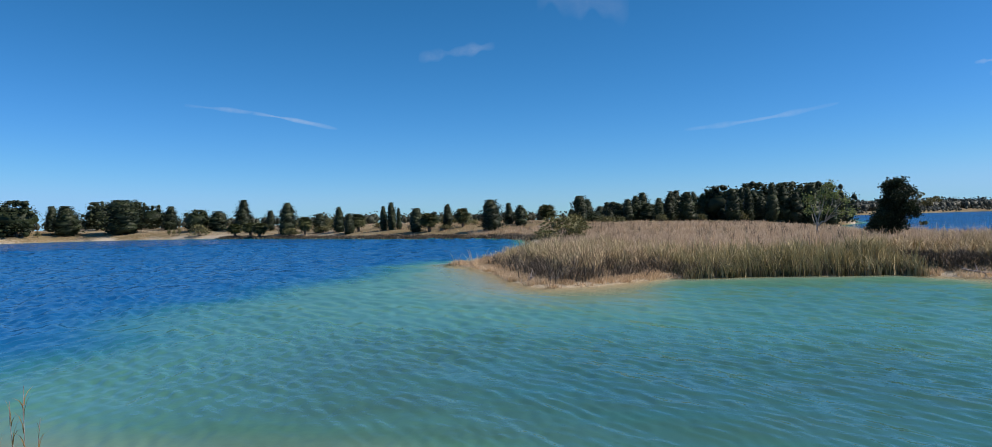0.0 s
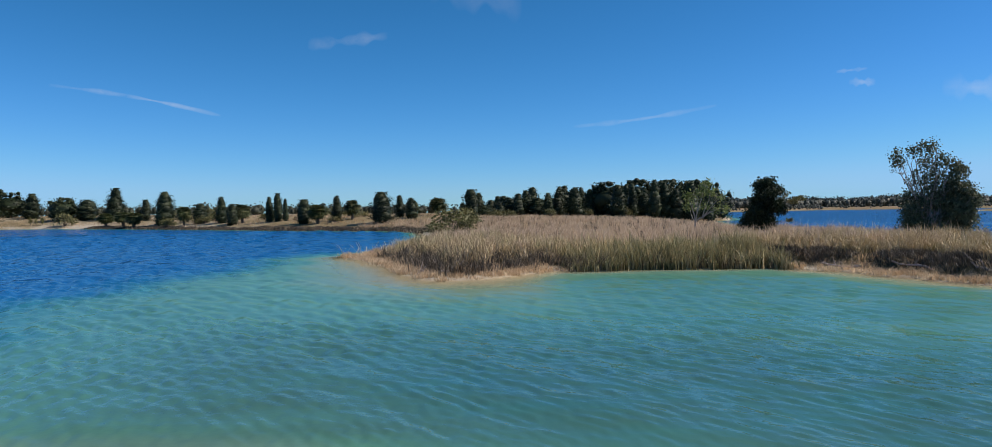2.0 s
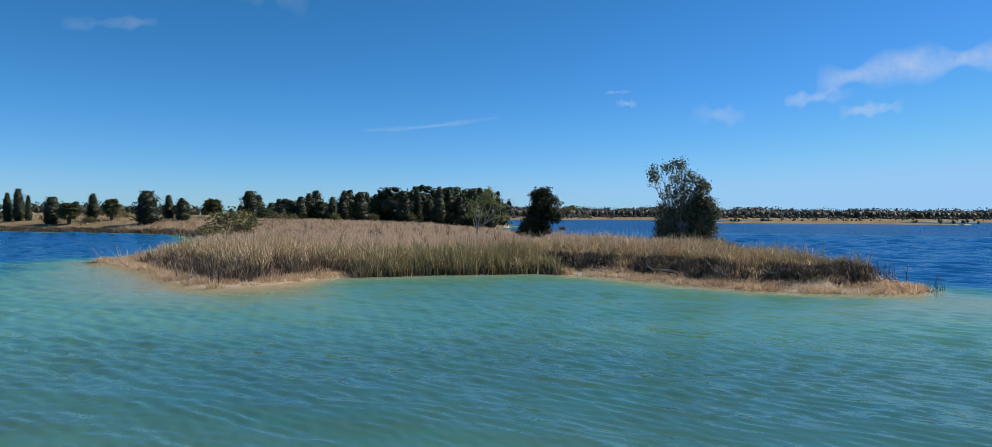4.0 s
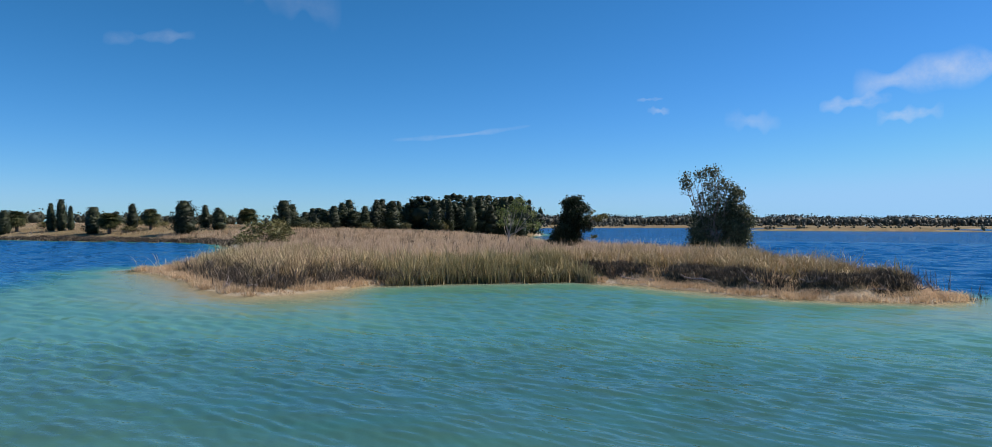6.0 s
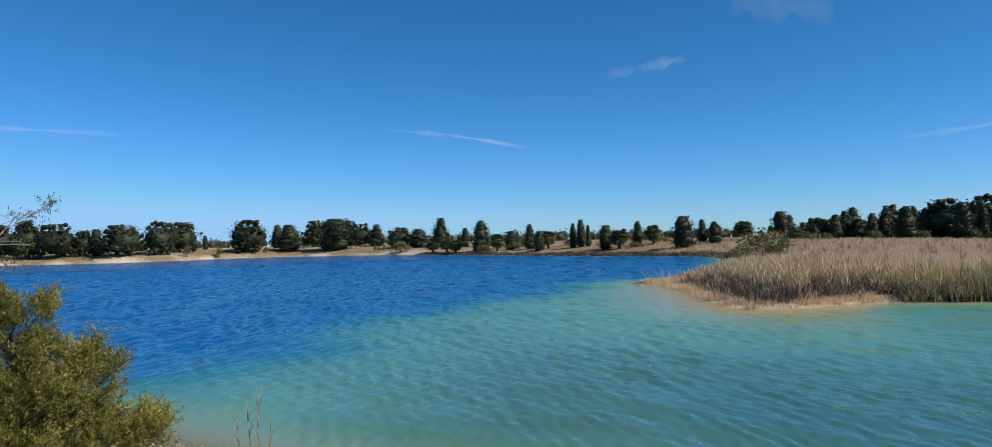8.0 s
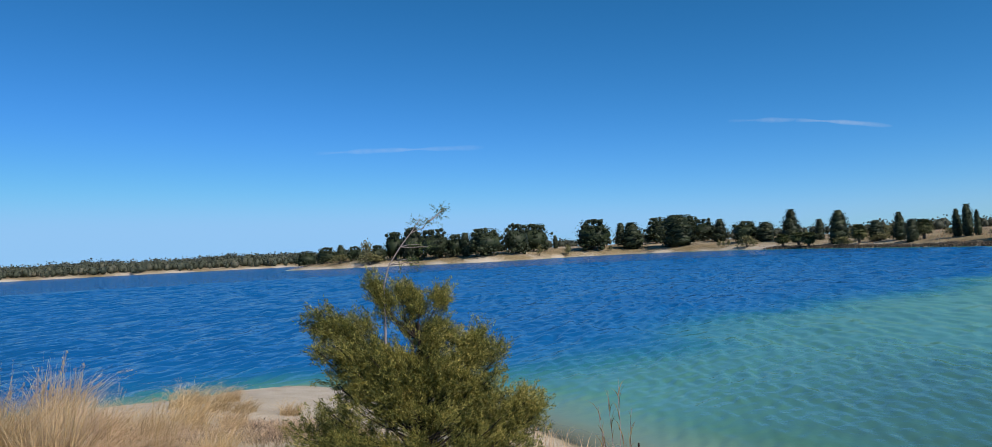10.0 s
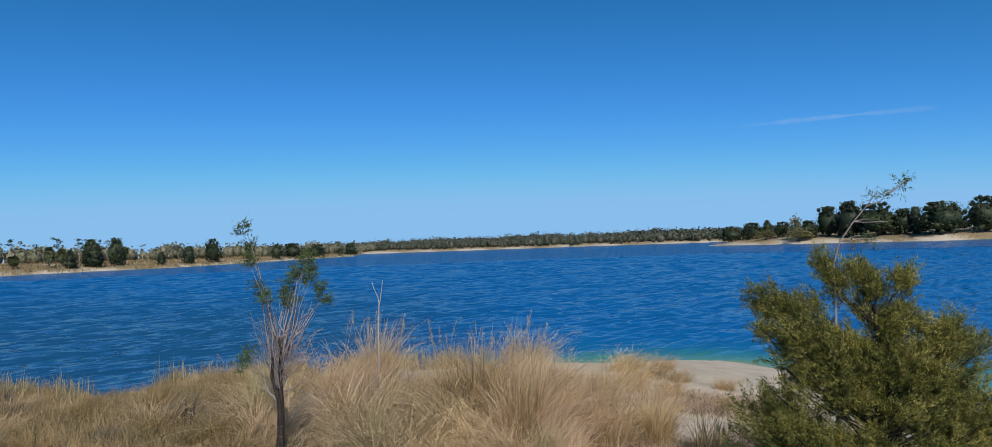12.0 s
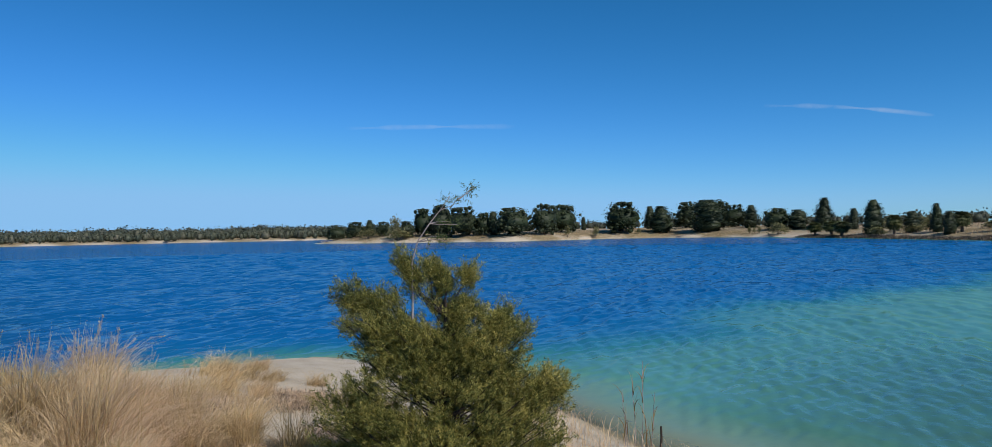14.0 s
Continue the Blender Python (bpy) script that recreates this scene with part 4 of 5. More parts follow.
def lone_cedar(at):
    """A dense cedar that leans over a heavy lower side, with one thin leafy limb."""
    rng = np.random.default_rng(71)
    right, away = np.array([0.885, -0.467, 0]), np.array([0.467, 0.885, 0])
    e = thing("cedar_tree", "dense dark cedar with pale twiggy side branches in dry grass", "tree", at=at)
    trunk = tube(Build(), wobble((0, 0, -0.3), right * 0.5 + np.array([0, 0, 3.6]), 7, 0.05, rng), np.linspace(0.17, 0.03, 7), 7)
    for l, z in ((-0.9, 0.8), (-0.6, 1.5), (1.3, 1.9), (1.2, 3.0), (0.9, 1.0), (-0.2, 3.2)):
        tube(trunk, wobble(right * z * 0.13 + np.array([0, 0, max(z - 0.7, 0.1)]), right * l + np.array([0, 0, z]), 4, 0.05, rng), (0.06, 0.045, 0.03, 0.012), 5)
    part("trunk", trunk, DARK_BARK, e)
    lobes = [(0.6, 3.75, 0.42, 0.48, 34), (0.0, 3.45, 0.48, 0.5, 40), (1.25, 3.1, 0.42, 0.42, 32), (0.4, 2.75, 0.85, 0.55, 70), (0.5, 2.0, 1.1, 0.6, 90), (-0.65, 1.5, 0.8, 0.5, 56), (-0.95, 0.75, 0.68, 0.55, 56), (0.3, 1.0, 0.95, 0.7, 80), (1.45, 1.9, 0.42, 0.5, 30), (0.0, 0.4, 0.85, 0.35, 44), (-0.3, 2.4, 0.55, 0.4, 30)]
    lobes = [(l * 0.92, z, w * 0.86, t, k) for l, z, w, t, k in lobes]
    part("crown", lobed_crown(Build(), lobes, right, away, rng, 0.115, 26, fuzz=0.17), CEDAR_LEAF, e)
    for l, z in ((2.3, 2.5), (2.9, 2.75), (2.6, 2.35), (3.05, 2.55), (1.9, 2.9), (2.2, 1.0)):
        path = wobble(right * 0.5 + np.array([0, 0, min(z - 0.3, 1.7)]), right * l + away * rng.normal() * 0.3 + np.array([0, 0, z]), 5, 0.06, rng, 0.12)
        branch = part("side_branch", tube(Build(), path, (0.035, 0.026, 0.02, 0.012, 0.005), 5), TWIG, e, "thin grey side branch")
        leaves = cards(Build(), path[3] + (path[4] - path[3]) * rng.uniform(0, 1.1, 52)[:, None] + rng.normal(size=(52, 3)) * 0.07, rng.uniform(0.1, 0.17, 52), rng, 1.5, 0.4)
        part("leaf_tuft", leaves, SCRUB_LEAF, branch, "sparse pale green leaves")
    return e


def open_tree(at):
    """A many-stemmed tree: thin grey limbs fanning up, dense leaves to one side and sparse at the top."""
    rng = np.random.default_rng(81)
    e = thing("wax_myrtle_tree", "many-stemmed tree with grey limbs and dark leaves on the grassy spit", "tree", at=at)
    right, away = np.array([0.78, -0.62, 0]), np.array([0.62, 0.78, 0])
    leaves = Build()
    tops = [(-1.75, 4.4), (-1.8, 4.9), (-1.3, 4.7), (-0.9, 5.05), (-0.5, 4.9), (0.05, 5.2), (0.3, 4.95), (-0.25, 4.5), (-0.7, 4.0), (0.5, 4.3), (0.9, 3.6), (1.4, 3.95), (1.6, 3.2), (2.1, 2.4), (-1.3, 2.7), (-1.1, 3.4), (0.1, 3.9), (0.7, 3.0), (-0.4, 3.5), (1.7, 2.0), (-1.2, 1.6), (0.35, 4.6), (-1.0, 4.3), (1.1, 2.6)]
    for l, z in tops:
        tip = right * l + away * rng.uniform(-0.8, 0.8) + np.array([0, 0, z * 1.06])
        path = wobble(right * l * 0.1 + np.array([0, 0, -0.3]), tip, 7, 0.06, rng, 0.1)
        path[1:6, :2] *= np.array([0.5, 0.66, 0.78, 0.88, 0.95])[:, None]
        limb = tube(Build(), path, np.linspace(0.06, 0.012, 7), 5)
        for j in range(9):
            root = path[int(rng.uniform(0.4, 1) * 6)]
            end = root + np.array([rng.normal() * 0.26, rng.normal() * 0.26, rng.uniform(0.2, 0.7)])
            end[2] = min(end[2], 5.6)
            tube(limb, wobble(root, end, 3, 0.03, rng), (0.016, 0.011, 0.005), 4)
            if rng.random() < 0.45:
                cards(leaves, end + rng.normal(size=(12, 3)) * 0.1, rng.uniform(0.06, 0.1, 12), rng, 1.4, 0.3)
        part("limb", limb, TWIG, e)
    full = [(1.55, 2.5, 0.6, 0.75, 70), (1.3, 1.6, 0.75, 0.8, 80), (1.4, 3.85, 0.32, 0.32, 24), (2.1, 2.3, 0.36, 0.42, 24), (0.75, 2.2, 0.55, 0.9, 44), (-0.95, 1.2, 0.6, 0.7, 56), (-0.4, 0.8, 0.8, 0.6, 64), (0.9, 0.8, 0.9, 0.65, 76), (1.7, 1.3, 0.5, 0.6, 40), (1.0, 3.2, 0.4, 0.5, 26)]
    thin = [(-1.2, 2.5, 0.35, 0.4, 14), (-1.7, 4.4, 0.28, 0.28, 12), (-1.8, 4.85, 0.2, 0.2, 8), (-0.9, 5.0, 0.28, 0.22, 10), (0.1, 5.1, 0.34, 0.28, 14), (-0.2, 4.35, 0.45, 0.35, 10), (-0.6, 3.5, 0.5, 0.4, 10), (0.4, 4.5, 0.3, 0.3, 8), (-1.0, 1.9, 0.45, 0.4, 16), (2.1, 0.5, 0.5, 0.4, 16), (-1.3, 0.6, 0.4, 0.5, 18), (0.2, 3.7, 0.5, 0.6, 22), (0.35, 2.9, 0.5, 0.7, 26), (-0.3, 2.6, 0.5, 0.6, 22), (-0.7, 2.0, 0.5, 0.5, 20), (0.8, 4.2, 0.4, 0.4, 14), (-0.5, 5.2, 0.3, 0.2, 8), (0.1, 1.7, 0.5, 0.6, 24)]
    full, thin = [[(l, z * 1.06, w, t, k) for l, z, w, t, k in rows] for rows in (full, thin)]
    lobed_crown(leaves, full, right, away, rng, 0.105, 28, fuzz=0.18)
    lobed_crown(leaves, thin, right, away, rng, 0.09, 20, fuzz=0.17, core=False)
    part("crown", leaves, DULL_LEAF, e)
    return e


def pale_tree(at):
    """A slender sapling with a pale trunk that forks low, its crown leaning to one side."""
    rng = np.random.default_rng(91)
    right, away = np.array([0.92, -0.39, 0]), np.array([0.39, 0.92, 0])
    e = thing("pale_sapling", "slender sapling with a pale forked trunk and sparse light green leaves", "tree", at=at)
    up = np.array([0, 0, 1.0])
    fork, elbow = up * 0.85, right * 0.55 + up * 1.15
    trunk = tube(Build(), wobble(-0.2 * up, fork, 4, 0.02, rng), (0.085, 0.08, 0.075, 0.07), 7)
    tube(trunk, wobble(fork, elbow, 4, 0.03, rng, 0.1), (0.06, 0.055, 0.05, 0.045), 6)
    for root, l, z in ((fork, -0.6, 3.1), (fork, -0.35, 2.6), (fork, 0.4, 3.1), (fork, 0.95, 4.1), (fork, 0.75, 3.6), (elbow, 1.3, 3.3), (elbow, 2.05, 2.8), (elbow, 1.6, 1.85), (elbow, 2.35, 1.9), (fork, -0.7, 2.2), (elbow, 0.9, 2.1)):
        tube(trunk, wobble(root, right * l + away * rng.normal() * 0.3 + up * z, 6, 0.05, rng, 0.15), (0.045, 0.036, 0.028, 0.02, 0.014, 0.006), 5)
    lobes = [(-0.6, 3.0, 0.42, 0.55, 16), (-0.45, 2.2, 0.45, 0.5, 13), (0.95, 4.05, 0.24, 0.26, 9), (1.3, 3.35, 0.36, 0.3, 11), (2.05, 2.8, 0.2, 0.14, 6), (0.45, 3.05, 0.42, 0.36, 12), (2.3, 1.9, 0.34, 0.25, 9), (1.6, 1.85, 0.36, 0.22, 8), (0.85, 2.05, 0.36, 0.3, 8), (0.7, 3.55, 0.3, 0.25, 8)]
    part("trunk", trunk, PALE_BARK, e)
    part("crown", lobed_crown(Build(), lobes, right, away, rng, 0.12, 10, fuzz=0.17, core=False), PALE_LEAF, e)
    return e


lone_cedar((28.0, 53.0, on_land(28, 53) - 0.02))
open_tree((31.1, 39.1, on_land(31.1, 39.1) - 0.02))
pale_tree((25.3, 58.8, on_land(25.3, 58.8) - 0.02))


# ---- grass on the spit and the far shores ----
def scatter(count, box, keep, rng):
    """Random places in the box x0, x1, y0, y1 that keep(x, y, inland) allows, with the ground's height."""
    px, py = rng.uniform(box[0], box[1], count), rng.uniform(box[2], box[3], count)
    z, d = land(px, py)
    k = keep(px, py, d) & (d > 0)
    return np.stack([px[k], py[k], z[k] - 0.03], 1), d[k]


def meadow(name, label, material, at, height, width, seed, bend=(0.1, 0.5), seg=3, tuft=6, spread_by=0.12, wind=None):
    """Blades in tufts at the points: stuff."""
    rng = np.random.default_rng(seed)
    base = np.repeat(at, tuft, 0)
    base[:, :2] += rng.normal(size=(len(base), 2)) * spread_by
    n = len(base)
    h = np.repeat(np.broadcast_to(height, len(at)), tuft) * rng.uniform(0.55, 1.1, n)
    lean = rng.uniform(0, 2 * np.pi, n) if wind is None else rng.normal(wind, 0.9, n)
    b = blades(Build(), base, h, lean, rng.uniform(*bend, n), h * 0 + width * rng.uniform(0.6, 1.2, n), rng, seg)
    return tagged(part(name, b, material), label, "grass", kind="stuff")


def tufted(at, d, size, seed):
    """Heights for clumps of about that size: tall crowns with low gaps between them."""
    rng = np.random.default_rng(seed)
    c = rough(at[:, 0] + 7, at[:, 1] * 0.8 - 3, size) + 0.6 * rough(at[:, 0] * 1.3 + 2, at[:, 1] + 5, size * 0.45)
    return np.clip(0.62 + 0.42 * c, 0.2, 1.15) * rng.uniform(0.75, 1.2, len(at))


g = np.random.default_rng(101)
# green reeds that rise straight out of the water
at, d = scatter(60000, (7.6, 16.2, 26, 36), lambda x, y, d: (d > 0.03) & (d < 2.8), g)
tall = 1.55 * (0.18 + 0.8 * tufted(at, d, 0.8, 121)) * (0.72 + 0.28 * step(0, 0.8, d)) * (0.62 + 0.38 * step(7.6, 11.0, at[:, 0]))
meadow("reeds", "tall green reeds crowding the water's edge of the spit", REED, at[:1150], tall[:1150], 0.04, 102, (0.05, 0.7), 4, 13, 0.13)
# mixed tussocks on either side of them
at, d = scatter(60000, (-2, 9.5, 26.5, 48), lambda x, y, d: (d > 0.75 + 0.5 * step(7, 3, x)) & (d < 7), g)
tall = 1.25 * tufted(at, d, 0.8, 122) * step(0.4, 2.6, d)
k = tall > 0.42
meadow("marsh_grass", "tangled olive and tan marsh grass in tussocks on the spit", MARSH, at[k][:760], tall[k][:760], 0.034, 108, (0.1, 1.0), 3, 22, 0.13)
k = (tall > 0.5) & (rough(at[:, 0], at[:, 1], 1.0) > 0.1)
meadow("reeds", "green reed tussocks among the marsh grass", REED, at[k][-230:], tall[k][-230:] * 1.05, 0.036, 128, (0.05, 0.6), 4, 14, 0.12)
at, d = scatter(60000, (4, 30, 17, 46), lambda x, y, d: (d > 1.9) & (d < 9), g)
tall = 1.1 * tufted(at, d, 0.9, 123)
k = tall > 0.5
meadow("marsh_grass", "olive and tan marsh grass behind the reeds", MARSH, at[k][:900], tall[k][:900], 0.036, 114, (0.1, 1.0), 3, 20, 0.15)
at, d = scatter(60000, (-4, 40, 17, 112), lambda x, y, d: (d > 1.3) & (np.hypot(x, y) > 26) & ((x < 15) | (y > 32) | (d > 3.3)) & ((y > 46) | (d > 4.0)), g)
tall = np.where(at[:, 1] > 60, 0.7, 0.95) * (0.1 + 1.1 * tufted(at, d, 1.3, 124))
k = tall > np.where(at[:, 1] < 50, 0.42, 0.3)
at, tall = at[k], tall[k]
meadow("dry_grass", "pale dry grass covering the flat spit", STRAW, at[:5200], tall[:5200], 0.042, 103, (0.1, 0.9), 2, 15, 0.17)
meadow("forbs", "sparse dark dead forbs above the dry grass", DEAD, at[5200:5560], 0.95, 0.035, 127, (0.02, 0.4), 3, 9, 0.12)
at, d = scatter(60000, (-4, 28, 15.5, 44), lambda x, y, d: (d > 0.12) & (d < 1.7) & ((x < 7.6) | (x > 15.8)) & (rough(x, y, 0.8) > -0.35), g)
meadow("shore_straw", "short bleached straw along the water's edge", STRAW, at[:2600], 0.36 * (0.45 + 0.8 * tufted(at[:2600], d, 0.7, 125)), 0.022, 104, (0.4, 1.3), 2, 11, 0.12)
# dense dark brush, which also stands in for the shade of the undercut
at, d = scatter(60000, (15.4, 29, 15.5, 32), lambda x, y, d: (d > 1.35) & (d < 2.5) & (rough(x, y, 1.2) > -0.3), g)
meadow("dead_brush", "dark dead brush along the low bank of the spit", DEAD, at[:1700], 0.5 * (0.4 + 0.7 * tufted(at[:1700], d, 0.9, 126)), 0.03, 105, (0.2, 1.2), 2, 14, 0.2)
at, d = scatter(60000, (15.4, 30, 15.5, 34), lambda x, y, d: (d > 2.5) & (d < 6.5), g)
tall = 0.85 * tufted(at, d, 0.9, 129)
meadow("marsh_grass", "olive brown grass on the low bank of the spit", MARSH, at[:500], tall[:500], 0.03, 131, (0.1, 0.9), 3, 18, 0.16)
meadow("marsh_grass", "olive brown grass on the low bank of the spit", SHORT, at[500:900], tall[500:900], 0.03, 130, (0.1, 0.9), 3, 18, 0.16)
at, d = scatter(60000, (1, 9, 26, 40), lambda x, y, d: (d > 0.8) & (d < 3.0) & (rough(x, y, 1.1) > 0.15), g)
meadow("dead_brush", "grey brown dead stems between the tussocks", DEAD, at[:170], 0.55, 0.024, 115, (0.2, 1.3), 2, 16, 0.16)
at, d = scatter(160000, (-200, 110, 92, 215), lambda x, y, d: (d > 1.0) & (d < 40), g)
meadow("far_grass", "dry tan grass on the far sandy shore", STRAW, at[:4800], 0.45, 0.11, 106, (0.1, 0.7), 2, 4, 0.5)
at, d = scatter(160000, (-330, -130, -90, 60), lambda x, y, d: (d > 0.5) & (d < 40), g)
meadow("far_grass", "pale reeds on the western shore", SHORT, at[:4500], 0.7, 0.14, 107, (0.1, 0.7), 2, 4, 0.5)
# dark stems added low down to imitate the shade under dense reeds
at, d = scatter(30000, (-3, 16, 26, 40), lambda x, y, d: (d > 0.25) & (d < np.where(x > 7.6, 1.4, 4.0)) & ((x > 7.6) | (d > 0.9)), g)
at = at[(at[:, 0] > 7.6) | (np.arange(len(at)) % 3 == 0)]
meadow("dead_brush", "brown dead stems among the reeds", DEAD, at[:900], 0.5 + 0.6 * np.abs(rough(at[:900, 0], at[:900, 1], 0.6)), 0.036, 110, (0.2, 1.1), 2, 12, 0.16)
at, d = scatter(160000, (-60, 6, 88, 175), lambda x, y, d: (d > 0.1) & (d < 2.2), g)
meadow("dead_brush", "dark dead brush and roots along the far shoreline", DEAD, at[:2300], 0.55, 0.1, 109, (0.3, 1.1), 2, 7, 0.4)
rng = np.random.default_rng(111)
px, py = rng.uniform(24.6, 27.6, 60), rng.uniform(17.0, 21.5, 60)
wet = np.stack([px, py, land(px, py)[0] - 0.05], 1)
meadow("emergent_reeds", "sparse dark reeds standing in the shallows off the spit", DEAD, wet, 1.05, 0.03, 112, (0.02, 0.3), 3, 4, 0.12)
px, py = rng.uniform(-2.2, -0.6, 8), rng.uniform(40.0, 43.0, 8)
tip = np.stack([px, py, np.maximum(land(px, py)[0], 0) - 0.05], 1)
meadow("plume_grass", "a few long bent plumes at the tip of the spit", STRAW, tip, 1.25, 0.035, 113, (0.5, 0.9), 5, 2, 0.1)


def driftwood(px, py, length, turn, seed):
    """A grey weathered branch that lies on the shore, with a few stubs."""
    rng = np.random.default_rng(seed)
    e = thing("driftwood", "grey weathered driftwood branch on the muddy edge of the spit", "driftwood", "driftwood on the spit", at=(px, py, on_land(px, py) + 0.04))
    u = np.array([math.cos(turn), math.sin(turn), 0])
    path = wobble(-u * length / 2, u * length / 2 + np.array([0, 0, rng.uniform(0.05, 0.3)]), 7, 0.05, rng)
    part("limb", tube(Build(), path, np.linspace(0.06, 0.02, 7), 6), TWIG, e)
    for i in (2, 3, 4, 5):
        tip = path[i] + u * rng.uniform(0.1, 0.3) + np.array([rng.normal() * 0.15, rng.normal() * 0.15, rng.uniform(0.1, 0.35)])
        part("stub", tube(Build(), wobble(path[i], tip, 3, 0.02, rng), (0.02, 0.014, 0.006), 5), TWIG, e)


for i, (px, py, length, turn) in enumerate(((17.6, 26.9, 1.5, 2.6), (18.7, 24.2, 1.9, 1.9), (19.3, 22.0, 1.3, 1.4), (20.6, 19.9, 1.6, 2.5), (22.3, 18.6, 1.8, 2.9), (24.0, 18.3, 1.2, 3.0), (2.6, 28.4, 1.1, 0.4), (1.5, 29.6, 0.9, 1.2))):
    driftwood(px, py, length, turn, 500 + i)


# ---- the near bank ----
def sprays(b, roots, dirs, length, count, rng, fine=0.05):
    """Feathery sprays: fine needles along short twigs."""
    n = len(roots)
    s = rng.uniform(0.1, 1.0, (n, count))
    at = roots[:, None, :] + dirs[:, None, :] * (s * length[:, None])[:, :, None]
    at = at.reshape(-1, 3) + rng.normal(size=(n * count, 3)) * 0.01
    return needles(b, at, rng.uniform(0.6, 1.3, n * count) * fine, rng, np.repeat(dirs, count, 0))


def young_cedar(at, base_z):
    """A bushy young cedar: lobes of upswept boughs with feathery sprays."""
    rng = np.random.default_rng(201)
    e = thing("young_cedar", "bushy young cedar with olive green feathery foliage on the bank", "bush", at=(at[0], at[1], base_z))
    right, ahead = np.array([0.686, 0.728, 0]), np.array([-0.728, 0.686, 0])
    # across the bank, along it, height above the water, radius, half height, boughs
    lobes = [(-0.28, 0.0, 2.30, 0.03, 0.08, 3), (-0.20, 0.0, 2.15, 0.04, 0.08, 3), (-0.08, 0.05, 2.22, 0.04, 0.07, 3), (0.04, 0.05, 2.12, 0.08, 0.06, 4), (0.22, 0.0, 2.18, 0.08, 0.05, 3), (0.0, 0.05, 2.0, 0.08, 0.07, 2), (-0.30, 0.0, 1.86, 0.12, 0.1, 3), (0.05, 0.0, 1.8, 0.12, 0.1, 2),
             (0.2, 0.0, 1.92, 0.13, 0.1, 5), (0.45, 0.0, 1.62, 0.25, 0.22, 16), (0.56, 0.0, 1.76, 0.15, 0.12, 7), (-0.45, 0.0, 1.95, 0.12, 0.12, 6), (-0.25, 0.0, 1.72, 0.22, 0.18, 16), (-0.66, 0.1, 2.02, 0.12, 0.12, 7), (-0.58, 0.0, 1.80, 0.18, 0.20, 15), (-0.34, -0.1, 1.68, 0.2, 0.22, 18), (0.16, 0.0, 1.72, 0.24, 0.26, 20), (0.42, 0.1, 1.82, 0.12, 0.13, 8), (0.05, 0.35, 1.55, 0.32, 0.25, 14),
             (-0.78, 0.0, 1.15, 0.26, 0.28, 16), (-0.85, -0.1, 0.82, 0.28, 0.22, 14), (-0.12, 0.0, 1.5, 0.24, 0.22, 14), (-0.42, 0.0, 1.32, 0.36, 0.32, 30), (0.23, -0.1, 1.24, 0.38, 0.34, 34), (0.64, 0.0, 1.40, 0.18, 0.18, 15), (0.82, 0.0, 1.34, 0.11, 0.12, 8), (0.72, -0.05, 1.06, 0.24, 0.26, 20), (0.0, -0.2, 0.92, 0.6, 0.32, 40), (-0.5, 0.1, 0.9, 0.38, 0.3, 22)]
    stems, leaves = Build(), Build()
    tube(stems, wobble((0, 0, -0.1), (0.02, 0.02, 1.5), 6, 0.02, rng), np.linspace(0.045, 0.012, 6), 7)
    for l, d, z, r, rz, n in lobes:
        c = right * l + ahead * d + np.array([0, 0, z - base_z])
        q = rng.normal(size=(n, 3))
        q /= np.linalg.norm(q, axis=1)[:, None]
        tips = c + q * np.array([r, r, rz]) * rng.uniform(0.5, 1.0, n)[:, None]
        for t in tips:
            t[2] = max(t[2], 0.12)
            root = np.array([0, 0, max(0.05, min(t[2] - 0.5 * np.hypot(t[0], t[1]) - 0.1, 1.4))])
            path = wobble(root, t, 5, 0.015, rng, -0.04)
            tube(stems, path, np.linspace(0.008, 0.0025, 5), 4)
            out = t - root
            out /= np.linalg.norm(out)
            k = 30
            w = rng.uniform(0.5 if r > 0.15 else 0.74, 1.0, k)
            roots = path[0] + (t - path[0]) * w[:, None] + rng.normal(size=(k, 3)) * 0.03
            dirs = out * 0.75 + rng.normal(size=(k, 3)) * 0.55 + np.array([0, 0, 0.45])
            dirs /= np.linalg.norm(dirs, axis=1)[:, None]
            sprays(leaves, roots, dirs, rng.uniform(0.05, 0.15, k), 40, rng, 0.022)
    part("stem", stems, DARK_BARK, e)
    part("foliage", leaves, BUSH_LEAF, e)
    return e


